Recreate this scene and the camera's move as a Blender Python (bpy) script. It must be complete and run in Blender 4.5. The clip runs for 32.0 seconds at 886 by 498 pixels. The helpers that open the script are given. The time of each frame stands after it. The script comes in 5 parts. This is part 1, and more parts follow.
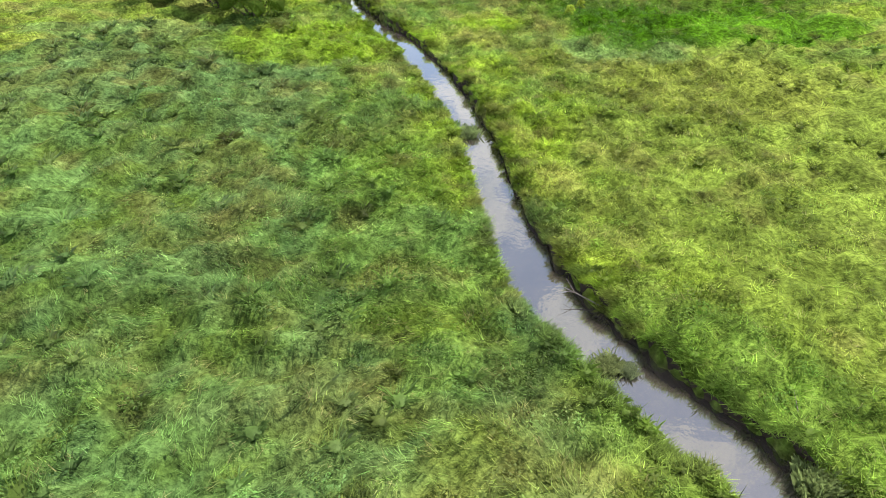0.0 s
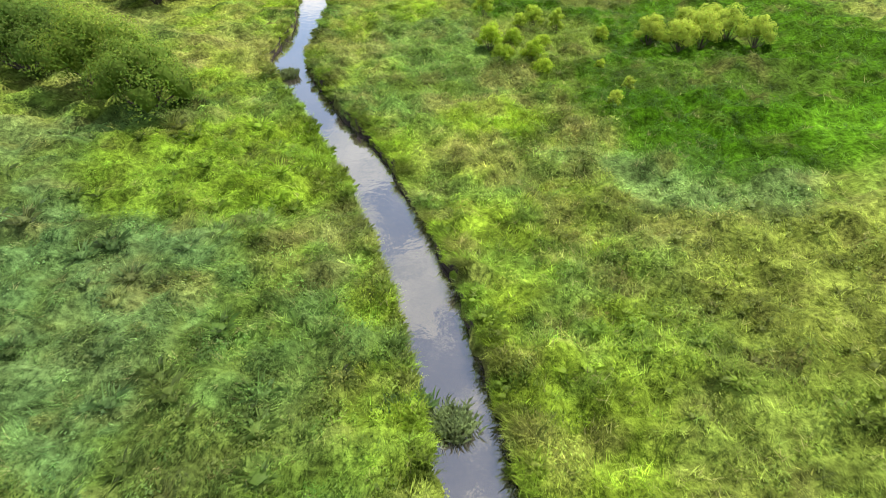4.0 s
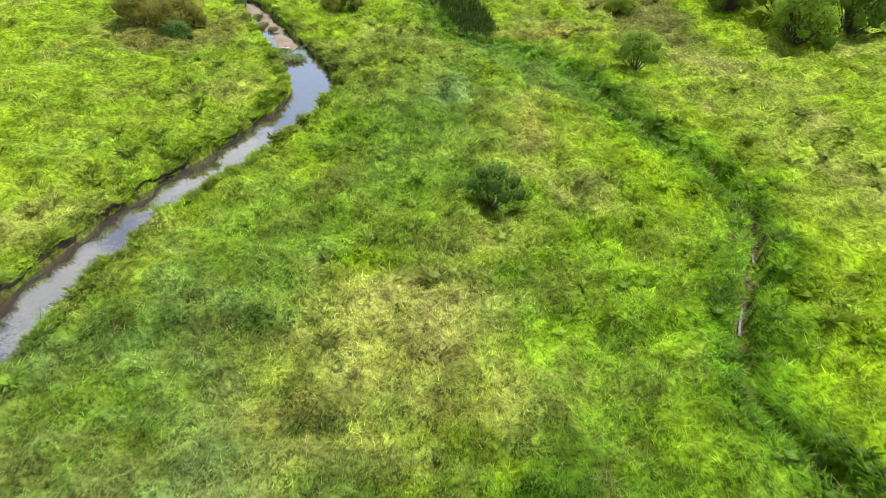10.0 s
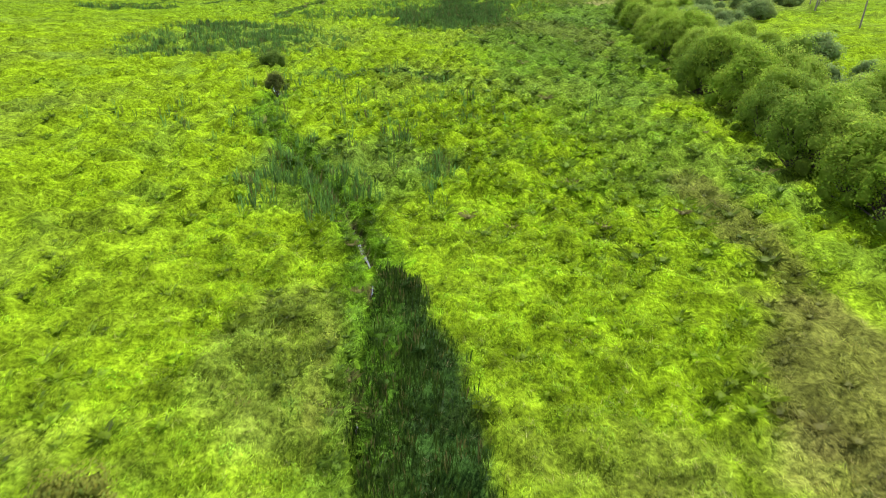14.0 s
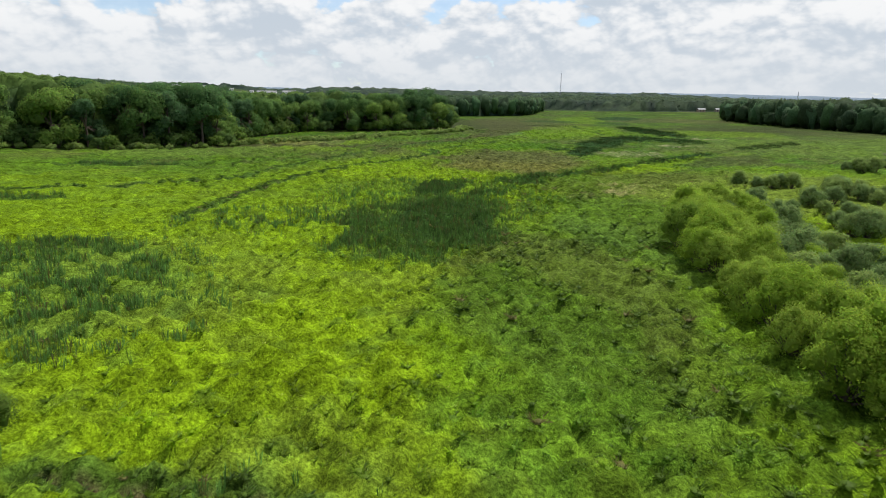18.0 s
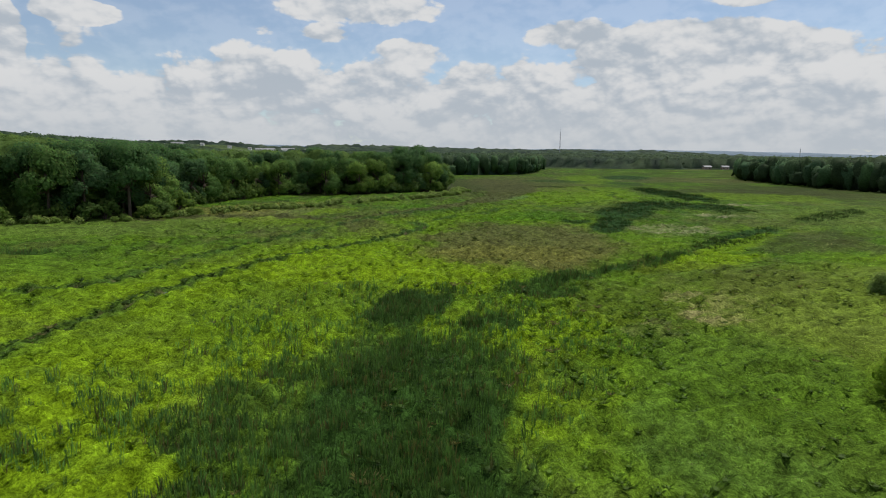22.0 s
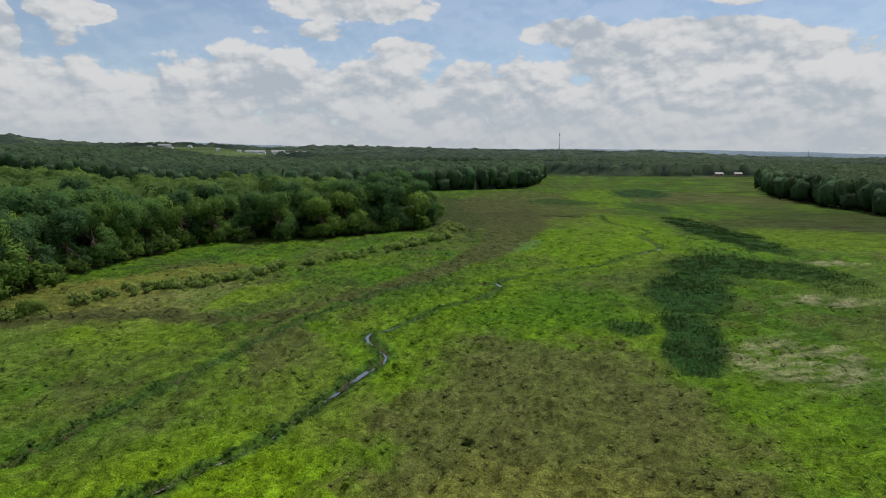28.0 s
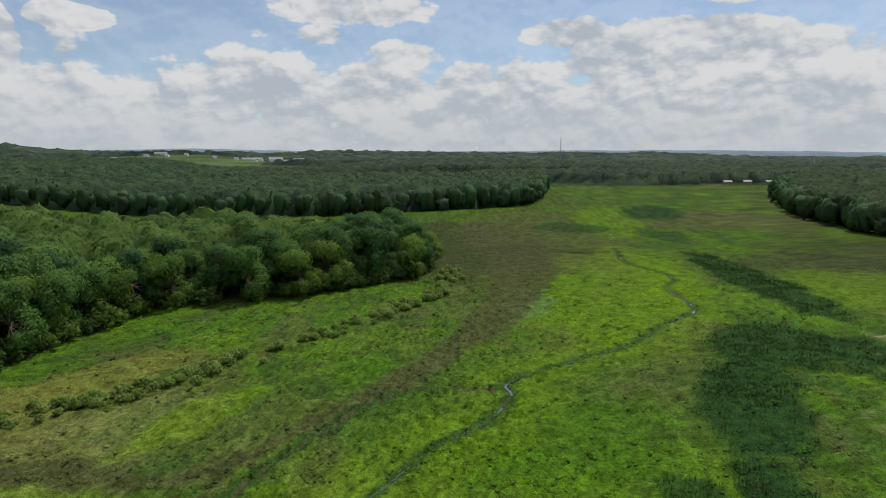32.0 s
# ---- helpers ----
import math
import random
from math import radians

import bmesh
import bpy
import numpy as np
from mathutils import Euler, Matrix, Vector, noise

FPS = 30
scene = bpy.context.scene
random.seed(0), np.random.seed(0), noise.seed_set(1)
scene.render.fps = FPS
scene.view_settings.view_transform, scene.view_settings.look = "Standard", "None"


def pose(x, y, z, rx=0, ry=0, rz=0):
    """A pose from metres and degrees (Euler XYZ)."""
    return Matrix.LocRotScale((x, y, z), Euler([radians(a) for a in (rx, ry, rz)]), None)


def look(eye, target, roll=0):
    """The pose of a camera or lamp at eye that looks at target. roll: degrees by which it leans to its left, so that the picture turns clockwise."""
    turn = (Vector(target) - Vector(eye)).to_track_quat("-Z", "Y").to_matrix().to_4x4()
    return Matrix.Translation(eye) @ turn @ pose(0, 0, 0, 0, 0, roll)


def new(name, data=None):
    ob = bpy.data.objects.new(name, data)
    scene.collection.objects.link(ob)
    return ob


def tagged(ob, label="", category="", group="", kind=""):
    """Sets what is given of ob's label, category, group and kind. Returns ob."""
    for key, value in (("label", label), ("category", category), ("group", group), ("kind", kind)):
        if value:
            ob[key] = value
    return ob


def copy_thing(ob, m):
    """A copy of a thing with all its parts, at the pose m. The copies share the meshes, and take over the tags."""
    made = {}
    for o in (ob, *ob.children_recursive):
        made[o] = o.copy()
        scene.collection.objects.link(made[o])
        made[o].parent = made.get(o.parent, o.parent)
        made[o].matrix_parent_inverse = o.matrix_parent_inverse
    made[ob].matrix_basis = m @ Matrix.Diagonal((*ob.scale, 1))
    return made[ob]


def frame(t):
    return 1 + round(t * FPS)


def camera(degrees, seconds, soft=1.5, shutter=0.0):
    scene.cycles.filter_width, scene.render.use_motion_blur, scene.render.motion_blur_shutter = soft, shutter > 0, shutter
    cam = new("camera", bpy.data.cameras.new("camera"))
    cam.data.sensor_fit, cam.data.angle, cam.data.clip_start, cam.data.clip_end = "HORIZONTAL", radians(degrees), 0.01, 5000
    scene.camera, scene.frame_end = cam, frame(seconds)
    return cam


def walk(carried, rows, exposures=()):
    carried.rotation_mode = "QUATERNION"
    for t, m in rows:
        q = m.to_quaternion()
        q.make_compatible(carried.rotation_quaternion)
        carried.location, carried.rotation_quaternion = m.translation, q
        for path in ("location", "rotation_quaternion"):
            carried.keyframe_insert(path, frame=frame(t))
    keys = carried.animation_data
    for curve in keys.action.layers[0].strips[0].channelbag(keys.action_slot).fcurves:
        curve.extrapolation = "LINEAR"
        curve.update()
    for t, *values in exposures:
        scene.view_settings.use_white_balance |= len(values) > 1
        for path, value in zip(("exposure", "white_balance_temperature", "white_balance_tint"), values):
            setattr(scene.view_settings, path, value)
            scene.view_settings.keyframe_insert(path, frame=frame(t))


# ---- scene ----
cam = camera(70.06, 32.0, soft=1.0, shutter=0.15)
# seconds, x, y, z, yaw, pitch, roll
PATH = [
    (0.0, 0.00, 0.02, 9.83, 0.01, -35.01, -0.16),
    (0.5, 0.02, 0.38, 9.83, -0.01, -35.06, -0.13),
    (1.0, 0.06, 1.16, 9.80, -0.02, -35.09, -0.18),
    (1.5, 0.12, 2.35, 9.76, -0.05, -35.19, -0.11),
    (2.0, 0.22, 3.97, 9.71, -0.04, -35.25, -0.07),
    (2.5, 0.34, 5.97, 9.63, 0.02, -35.22, -0.15),
    (4.5, 1.00, 17.39, 9.30, 0.66, -34.63, -0.59),
    (5.0, 1.09, 20.93, 9.22, 0.61, -34.35, -0.46),
    (5.5, 1.13, 24.62, 9.25, 0.30, -34.23, -0.24),
    (6.0, 1.31, 28.49, 9.32, 0.39, -34.31, -0.31),
    (6.5, 1.42, 32.51, 9.44, 0.23, -34.43, -0.16),
    (7.0, 1.46, 36.62, 9.51, -0.11, -34.46, 0.21),
    (7.5, 1.61, 40.65, 9.66, -0.16, -34.62, 0.12),
    (8.0, 1.67, 44.28, 9.75, -0.24, -34.64, -0.01),
    (8.5, 1.79, 48.25, 9.70, -0.24, -34.40, 0.02),
    (9.0, 1.92, 52.12, 9.76, -0.22, -34.27, -0.14),
    (9.5, 2.13, 55.87, 9.89, 0.13, -34.26, -0.35),
    (10.0, 2.19, 59.61, 9.91, 0.03, -33.95, 0.07),
    (10.5, 2.43, 63.41, 9.89, 0.59, -33.69, -0.39),
    (11.0, 2.47, 67.07, 9.83, 0.42, -32.70, -0.24),
    (11.5, 2.57, 70.86, 9.85, 0.31, -31.65, -0.03),
    (12.0, 2.84, 75.27, 10.11, 0.56, -31.06, -0.11),
    (12.5, 3.08, 79.58, 10.25, 0.74, -30.08, -0.38),
    (13.0, 3.37, 84.07, 10.38, 0.94, -28.85, -0.39),
    (13.5, 3.38, 88.58, 10.44, 0.50, -27.39, -0.15),
    (14.0, 3.48, 93.19, 10.39, 0.16, -25.56, -0.08),
    (14.5, 3.84, 97.80, 10.92, 0.32, -24.59, -0.28),
    (16.5, 5.61, 116.35, 13.29, -0.25, -18.86, 0.40),
    (17.0, 6.02, 121.00, 13.87, -0.21, -17.19, 0.56),
    (17.5, 6.34, 126.12, 13.89, -0.17, -15.25, 0.58),
    (18.0, 6.75, 131.29, 13.89, -0.12, -13.30, 0.54),
    (18.5, 7.16, 136.44, 13.92, -0.06, -11.50, 0.57),
    (19.0, 7.51, 141.61, 13.96, -0.04, -9.97, 0.52),
    (19.5, 7.84, 146.86, 13.90, -0.04, -8.63, 0.45),
    (20.0, 8.17, 151.65, 14.03, -0.03, -8.32, 0.47),
    (20.5, 8.40, 156.24, 14.21, -0.05, -8.32, 0.38),
    (21.0, 8.68, 161.27, 14.36, -0.07, -8.34, 0.43),
    (21.5, 9.00, 166.49, 14.52, -0.09, -8.33, 0.43),
    (22.0, 9.32, 171.61, 14.71, -0.10, -8.32, 0.48),
    (22.5, 9.59, 176.59, 15.01, -0.12, -8.33, 0.52),
    (23.0, 9.94, 181.68, 15.33, -0.13, -8.29, 0.45),
    (23.5, 10.29, 186.71, 15.63, -0.13, -8.28, 0.35),
    (24.0, 10.58, 191.72, 15.97, -0.14, -8.25, 0.31),
    (24.5, 10.80, 196.71, 16.48, -0.14, -8.27, 0.33),
    (25.0, 10.86, 201.91, 17.21, -0.23, -8.36, 0.45),
    (25.5, 11.04, 206.62, 18.36, -0.26, -8.44, 0.71),
    (27.5, 12.18, 224.10, 23.49, -0.39, -8.39, 0.37),
    (28.0, 12.39, 228.24, 24.81, -0.40, -8.44, 0.35),
    (28.5, 12.60, 232.04, 26.29, -0.34, -8.44, 0.21),
    (29.0, 12.82, 235.69, 27.70, -0.32, -8.41, 0.06),
    (29.5, 12.98, 239.37, 29.03, -0.34, -8.38, -0.03),
    (30.0, 13.13, 242.87, 30.43, -0.37, -8.36, -0.09),
    (30.5, 13.35, 246.16, 31.85, -0.35, -8.37, -0.16),
    (31.0, 13.51, 249.21, 33.13, -0.34, -8.33, -0.20),
    (31.5, 13.72, 252.35, 34.36, -0.30, -8.31, -0.27),
    (32.0, 13.66, 255.47, 35.66, -0.30, -8.30, -0.30),
]
EXPOSURE = [(0.0, 0.84), (2.0, 0.82), (5.0, 0.78), (7.0, 0.76), (9.0, 0.73), (12.0, 0.71), (14.5, 0.68), (16.5, 0.5), (18.0, 0.02), (19.5, -0.36), (25.0, -0.41), (28.0, -0.45), (32.0, -0.42)]
walk(cam, [(t, pose(x, y, z, 90 + p, 0, w) @ pose(0, 0, 0, 0, 0, r)) for t, x, y, z, w, p, r in PATH], EXPOSURE)

# ---- world, sun ----
SUN_AZIMUTH, SUN_HEIGHT = 40.0, 60.0   # degrees clockwise from the flight's way, degrees up


def sky_world():
    world = bpy.data.worlds.new("sky")
    world.use_nodes = True
    scene.world = world
    nt = world.node_tree
    nt.nodes.clear()
    N, L = nt.nodes.new, nt.links.new
    out, back = N("ShaderNodeOutputWorld"), N("ShaderNodeBackground")
    sky = N("ShaderNodeTexSky")
    sky.sky_type, sky.sun_disc = "NISHITA", False
    sky.sun_elevation, sky.sun_rotation = radians(SUN_HEIGHT), radians(SUN_AZIMUTH)
    sky.altitude, sky.dust_density, sky.ozone_density = 650, 0.6, 2.5
    coord = N("ShaderNodeTexCoord")
    sep = N("ShaderNodeSeparateXYZ")
    L(coord.outputs["Generated"], sep.inputs[0])

    def m(op, a, b=None, clamp=False):
        n = N("ShaderNodeMath")
        n.operation, n.use_clamp = op, clamp
        for k, v in enumerate((a, b)):
            if v is None:
                continue
            if isinstance(v, (int, float)):
                n.inputs[k].default_value = v
            else:
                L(v, n.inputs[k])
        return n.outputs[0]

    def ramp(v, a, b):
        n = N("ShaderNodeMapRange")
        n.interpolation_type = "SMOOTHSTEP"
        n.inputs["From Min"].default_value, n.inputs["From Max"].default_value = a, b
        L(v, n.inputs["Value"])
        return n.outputs["Result"]

    az = m("ARCTAN2", sep.outputs[0], sep.outputs[1])
    el = m("ARCSINE", sep.outputs[2])

    def cloud_noise(su, sv, scale, detail, off, warp=0.4):
        cmb = N("ShaderNodeCombineXYZ")
        L(m("MULTIPLY", az, su), cmb.inputs[0])
        L(m("MULTIPLY", el, sv), cmb.inputs[1])
        cmb.inputs[2].default_value = off
        n = N("ShaderNodeTexNoise")
        n.inputs["Scale"].default_value, n.inputs["Detail"].default_value = scale, detail
        n.inputs["Roughness"].default_value, n.inputs["Distortion"].default_value = 0.55, warp
        L(cmb.outputs[0], n.inputs["Vector"])
        return n.outputs["Fac"]

    def heap(da, de):
        """Heaped cloud matter, shifted by an angle: broad masses with rounded knobs."""
        cmb = N("ShaderNodeCombineXYZ")
        L(m("ADD", az, da), cmb.inputs[0])
        L(m("MULTIPLY", m("ADD", el, de), 1.7), cmb.inputs[1])
        cmb.inputs[2].default_value = 3.1
        n = N("ShaderNodeTexNoise")
        n.inputs["Scale"].default_value, n.inputs["Detail"].default_value = 7.5, 7
        n.inputs["Roughness"].default_value, n.inputs["Distortion"].default_value = 0.52, 0.25
        L(cmb.outputs[0], n.inputs["Vector"])
        wob = N("ShaderNodeVectorMath")
        wob.operation = "MULTIPLY_ADD"
        L(n.outputs["Color"], wob.inputs[0])
        wob.inputs[1].default_value = (0.05, 0.05, 0)
        L(cmb.outputs[0], wob.inputs[2])
        v = N("ShaderNodeTexVoronoi")
        v.feature = "F1"
        v.inputs["Scale"].default_value, v.inputs["Detail"].default_value = 16.0, 3
        v.inputs["Roughness"].default_value = 0.55
        L(wob.outputs[0], v.inputs["Vector"])
        knob = m("SUBTRACT", 0.85, v.outputs["Distance"])
        return m("ADD", m("MULTIPLY", n.outputs["Fac"], 0.78), m("MULTIPLY", knob, 0.24))

    body = heap(0.0, 0.0)
    above, rim = heap(0.014, 0.028), heap(0.004, 0.009)
    # a cumulus bank along the horizon, broken cover above it
    bank = m("MULTIPLY", m("SUBTRACT", 0.184, el), 4.6)
    bank = m("MINIMUM", bank, 0.4)
    bank = m("MAXIMUM", bank, -0.14)
    high = ramp(el, 0.25, 0.45)
    broken = m("MULTIPLY", m("SUBTRACT", cloud_noise(1.0, 1.3, 4.5, 3, 11.7), 0.36), 1.6)
    cover = m("ADD", m("ADD", body, bank), m("MULTIPLY", high, m("ADD", broken, 0.14)))

    # single heaped clouds: azimuth, elevation, half width, half height, weight
    for ca, ce, wa, we, k in CLOUDS:
        da = m("DIVIDE", m("SUBTRACT", az, radians(ca)), radians(wa))
        de = m("DIVIDE", m("SUBTRACT", el, radians(ce)), radians(we))
        r2 = m("ADD", m("MULTIPLY", da, da), m("MULTIPLY", de, de))
        cover = m("ADD", cover, m("MULTIPLY", m("SUBTRACT", 1.0, r2, True), k))
    mask = m("ADD", m("MULTIPLY", ramp(cover, 0.52, 0.60), 0.74), 0.26)

    # shading of the clouds: bright tops, grey undersides, haze low down
    lit = m("ADD", m("MULTIPLY", m("SUBTRACT", body, above), 2.0), m("MULTIPLY", m("SUBTRACT", body, rim), 3.2))
    lit = m("ADD", lit, m("MULTIPLY", m("SUBTRACT", cloud_noise(1.0, 2.4, 6.5, 5, 6.3), 0.5), 1.6))
    shade = ramp(m("ADD", lit, 0.56), -0.1, 1.1)
    tone = N("ShaderNodeMix")
    tone.data_type = "RGBA"
    tone.inputs[6].default_value, tone.inputs[7].default_value = CLOUD_DARK, CLOUD_LIGHT
    L(shade, tone.inputs[0])
    mix = N("ShaderNodeMix")
    mix.data_type = "RGBA"
    L(mask, mix.inputs[0])
    bright = N("ShaderNodeVectorMath")
    bright.operation = "SCALE"
    bright.inputs["Scale"].default_value = 1.35
    L(sky.outputs[0], bright.inputs[0])
    L(bright.outputs[0], mix.inputs[6])
    low = N("ShaderNodeMix")
    low.data_type = "RGBA"
    L(m("MULTIPLY", m("SUBTRACT", 1.0, ramp(el, 0.0, 0.13)), 0.7), low.inputs[0])
    L(tone.outputs[2], low.inputs[6])
    low.inputs[7].default_value = HAZE
    L(low.outputs[2], mix.inputs[7])
    L(mix.outputs[2], back.inputs[0])
    back.inputs[1].default_value = SKY_STRENGTH
    L(back.outputs[0], out.inputs[0])


SKY_STRENGTH = 0.10
CLOUD_DARK, CLOUD_LIGHT, HAZE = (5.6, 6.3, 7.1, 1), (9.1, 9.2, 9.3, 1), (6.4, 6.9, 7.4, 1)
CLOUDS = [(-34.5, 8.6, 2.2, 3.6, 0.5), (-29, 10.7, 3.8, 1.2, 0.6), (-7, 12.7, 11, 2.0, 0.6), (-15.5, 10.6, 2.0, 0.8, 0.3), (-10, 10.3, 3.2, 0.9, 0.32), (-2, 9.2, 4, 1.4, 0.2), (22, 8.9, 13, 3.2, 0.45), (10.5, 10.6, 4.6, 1.6, 0.5), (28, 12.5, 9, 1.0, 0.55),
          (-21, 10.9, 4, 1.2, -0.15), (4, 11.0, 2.5, 1.1, -0.15), (17, 12.6, 4, 0.8, -0.2)]
sky_world()
sun = new("sun", bpy.data.lights.new("sun", "SUN"))
sun.data.energy, sun.data.angle, sun.data.color = 4.2, radians(0.6), (1.0, 0.95, 0.86)
_a, _e = radians(SUN_AZIMUTH), radians(SUN_HEIGHT)
sun.matrix_world = look((0, 0, 0), (-math.sin(_a) * math.cos(_e), -math.cos(_a) * math.cos(_e), -math.sin(_e)))


# ---- materials ----
def material(name, rough=0.6, spec=0.3):
    mat = bpy.data.materials.new(name)
    mat.use_nodes = True
    nt = mat.node_tree
    bsdf = nt.nodes["Principled BSDF"]
    bsdf.inputs["Roughness"].default_value = rough
    bsdf.inputs["Specular IOR Level"].default_value = spec
    return mat, nt, bsdf


def noise_node(nt, scale, detail=4, rough=0.6):
    n = nt.nodes.new("ShaderNodeTexNoise")
    n.inputs["Scale"].default_value, n.inputs["Detail"].default_value, n.inputs["Roughness"].default_value = scale, detail, rough
    g = nt.nodes.new("ShaderNodeNewGeometry")
    nt.links.new(g.outputs["Position"], n.inputs["Vector"])
    return n


def shade_by(nt, colour, fac, lo, hi):
    """The colour times a grey between lo and hi, by fac."""
    r = nt.nodes.new("ShaderNodeMapRange")
    r.inputs["From Min"].default_value, r.inputs["From Max"].default_value = 0.3, 0.7
    r.inputs["To Min"].default_value, r.inputs["To Max"].default_value = lo, hi
    nt.links.new(fac, r.inputs["Value"])
    v = nt.nodes.new("ShaderNodeVectorMath")
    v.operation = "SCALE"
    nt.links.new(colour, v.inputs[0])
    nt.links.new(r.outputs[0], v.inputs["Scale"])
    return v.outputs[0]


def plant_material(name, through_light, scales=(0.9, 7.0), spread=0.25, rough=0.55, bump=0.0, spec=0.25, soft=0.0, deep=0.15, gain=1.0):
    """Leaves and grass: the plant's own colour from its mesh, mottled at two scales, letting some light through."""
    mat, nt, bsdf = material(name, rough, spec)
    at = nt.nodes.new("ShaderNodeAttribute")
    at.attribute_name = "tint"
    a, b = noise_node(nt, scales[0]), noise_node(nt, scales[1])
    c = shade_by(nt, at.outputs["Color"], a.outputs["Fac"], 1 - spread, 1 + spread)
    c = shade_by(nt, c, b.outputs["Fac"], gain * (1 - spread), gain * (1 + spread))
    nt.links.new(c, bsdf.inputs["Base Color"])
    if bump:
        bp = nt.nodes.new("ShaderNodeBump")
        bp.inputs["Strength"].default_value, bp.inputs["Distance"].default_value = bump, deep
        nt.links.new(b.outputs["Fac"], bp.inputs["Height"])
        nt.links.new(bp.outputs[0], bsdf.inputs["Normal"])
    turned = None
    if soft:
        # small leaves share the light of the mass they belong to
        sw, vt = nt.nodes.new("ShaderNodeAttribute"), nt.nodes.new("ShaderNodeVectorTransform")
        sw.attribute_name = "swell"
        vt.vector_type, vt.convert_from, vt.convert_to = "NORMAL", "OBJECT", "WORLD"
        nt.links.new(sw.outputs["Vector"], vt.inputs[0])
        geo, mad, nrm = nt.nodes.new("ShaderNodeNewGeometry"), nt.nodes.new("ShaderNodeVectorMath"), nt.nodes.new("ShaderNodeVectorMath")
        mad.operation, nrm.operation = "MULTIPLY_ADD", "NORMALIZE"
        mad.inputs[1].default_value = (1 - soft,) * 3
        nt.links.new(geo.outputs["Normal"], mad.inputs[0])
        nt.links.new(vt.outputs[0], mad.inputs[2])
        nt.links.new(mad.outputs[0], nrm.inputs[0])
        turned = nrm.outputs[0]
        nt.links.new(turned, bsdf.inputs["Normal"])
    if through_light:
        tr, mx = nt.nodes.new("ShaderNodeBsdfTranslucent"), nt.nodes.new("ShaderNodeMixShader")
        nt.links.new(c, tr.inputs["Color"])
        mx.inputs[0].default_value = through_light
        nt.links.new(bsdf.outputs[0], mx.inputs[1])
        nt.links.new(tr.outputs[0], mx.inputs[2])
        nt.links.new(mx.outputs[0], nt.nodes["Material Output"].inputs["Surface"])
    return mat


def plain_material(name, rgb, rough=0.7, metal=0.0, scale=3.0, spread=0.2, spec=0.3):
    mat, nt, bsdf = material(name, rough, spec)
    bsdf.inputs["Metallic"].default_value = metal
    c = nt.nodes.new("ShaderNodeRGB")
    c.outputs[0].default_value = (*rgb, 1)
    a, b = noise_node(nt, scale), noise_node(nt, scale * 7)
    v = shade_by(nt, c.outputs[0], a.outputs["Fac"], 1 - spread, 1 + spread)
    v = shade_by(nt, v, b.outputs["Fac"], 1 - spread, 1 + spread)
    nt.links.new(v, bsdf.inputs["Base Color"])
    return mat


def water_material():
    mat, nt, bsdf = material("creek_water", 0.06, 0.5)
    a = noise_node(nt, 0.8)
    r = nt.nodes.new("ShaderNodeMix")
    r.data_type = "RGBA"
    r.inputs[6].default_value, r.inputs[7].default_value = (0.030, 0.027, 0.025, 1), (0.060, 0.048, 0.038, 1)
    nt.links.new(a.outputs["Fac"], r.inputs[0])
    nt.links.new(r.outputs[2], bsdf.inputs["Base Color"])
    bsdf.inputs["IOR"].default_value = 2.0
    bsdf.inputs["Coat IOR"].default_value = 2.0
    bsdf.inputs["Coat Weight"].default_value = 1.0
    bsdf.inputs["Coat Roughness"].default_value = 0.03
    b = noise_node(nt, 2.2, 3)
    bp = nt.nodes.new("ShaderNodeBump")
    bp.inputs["Strength"].default_value, bp.inputs["Distance"].default_value = 0.09, 0.05
    nt.links.new(b.outputs["Fac"], bp.inputs["Height"])
    nt.links.new(bp.outputs[0], bsdf.inputs["Normal"])
    nt.links.new(bp.outputs[0], bsdf.inputs["Coat Normal"])
    return mat


GROUND = plant_material("meadow_sward", 0.0, (1.5, 6.0), 0.46, 0.9, 1.0, 0.03)
GRASS = plant_material("grass_blades", 0.5, (1.5, 5.0), 0.24, 0.55, 0.0, 0.12, 0.66, 0.15, 1.74)
REED = plant_material("cattail_blades", 0.45, (0.7, 3.0), 0.2, 0.55, 0.0, 0.08, 0.5, 0.15, 1.2)
LEAF = plant_material("tree_leaves", 0.45, (0.12, 1.2), 0.28, 0.7, 0.0, 0.05, 0.4, 0.15, 1.6)
SHRUB_LEAF = plant_material("shrub_leaves", 0.55, (0.6, 3.0), 0.2, 0.7, 0.0, 0.06, 0.38, 0.15, 1.25)
BARK = plain_material("bark", (0.09, 0.07, 0.05), 0.9, 0, 4)
DEAD_WOOD = plain_material("grey_dead_wood", (0.22, 0.19, 0.16), 0.9, 0, 5)
MUD = plain_material("wet_mud", (0.10, 0.07, 0.045), 0.5, 0, 2)
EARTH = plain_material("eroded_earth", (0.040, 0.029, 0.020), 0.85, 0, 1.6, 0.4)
STEEL = plain_material("galvanised_steel", (0.4, 0.4, 0.42), 0.5, 0.7, 1)
WHITE_WALL = plain_material("white_siding", (0.75, 0.74, 0.72), 0.7, 0, 0.3, 0.08)
ROOF = plain_material("grey_roofing", (0.3, 0.3, 0.31), 0.7, 0, 0.3, 0.1)
SOIL = plain_material("bare_soil", (0.38, 0.3, 0.22), 0.9, 0, 0.05)
WATER = water_material()


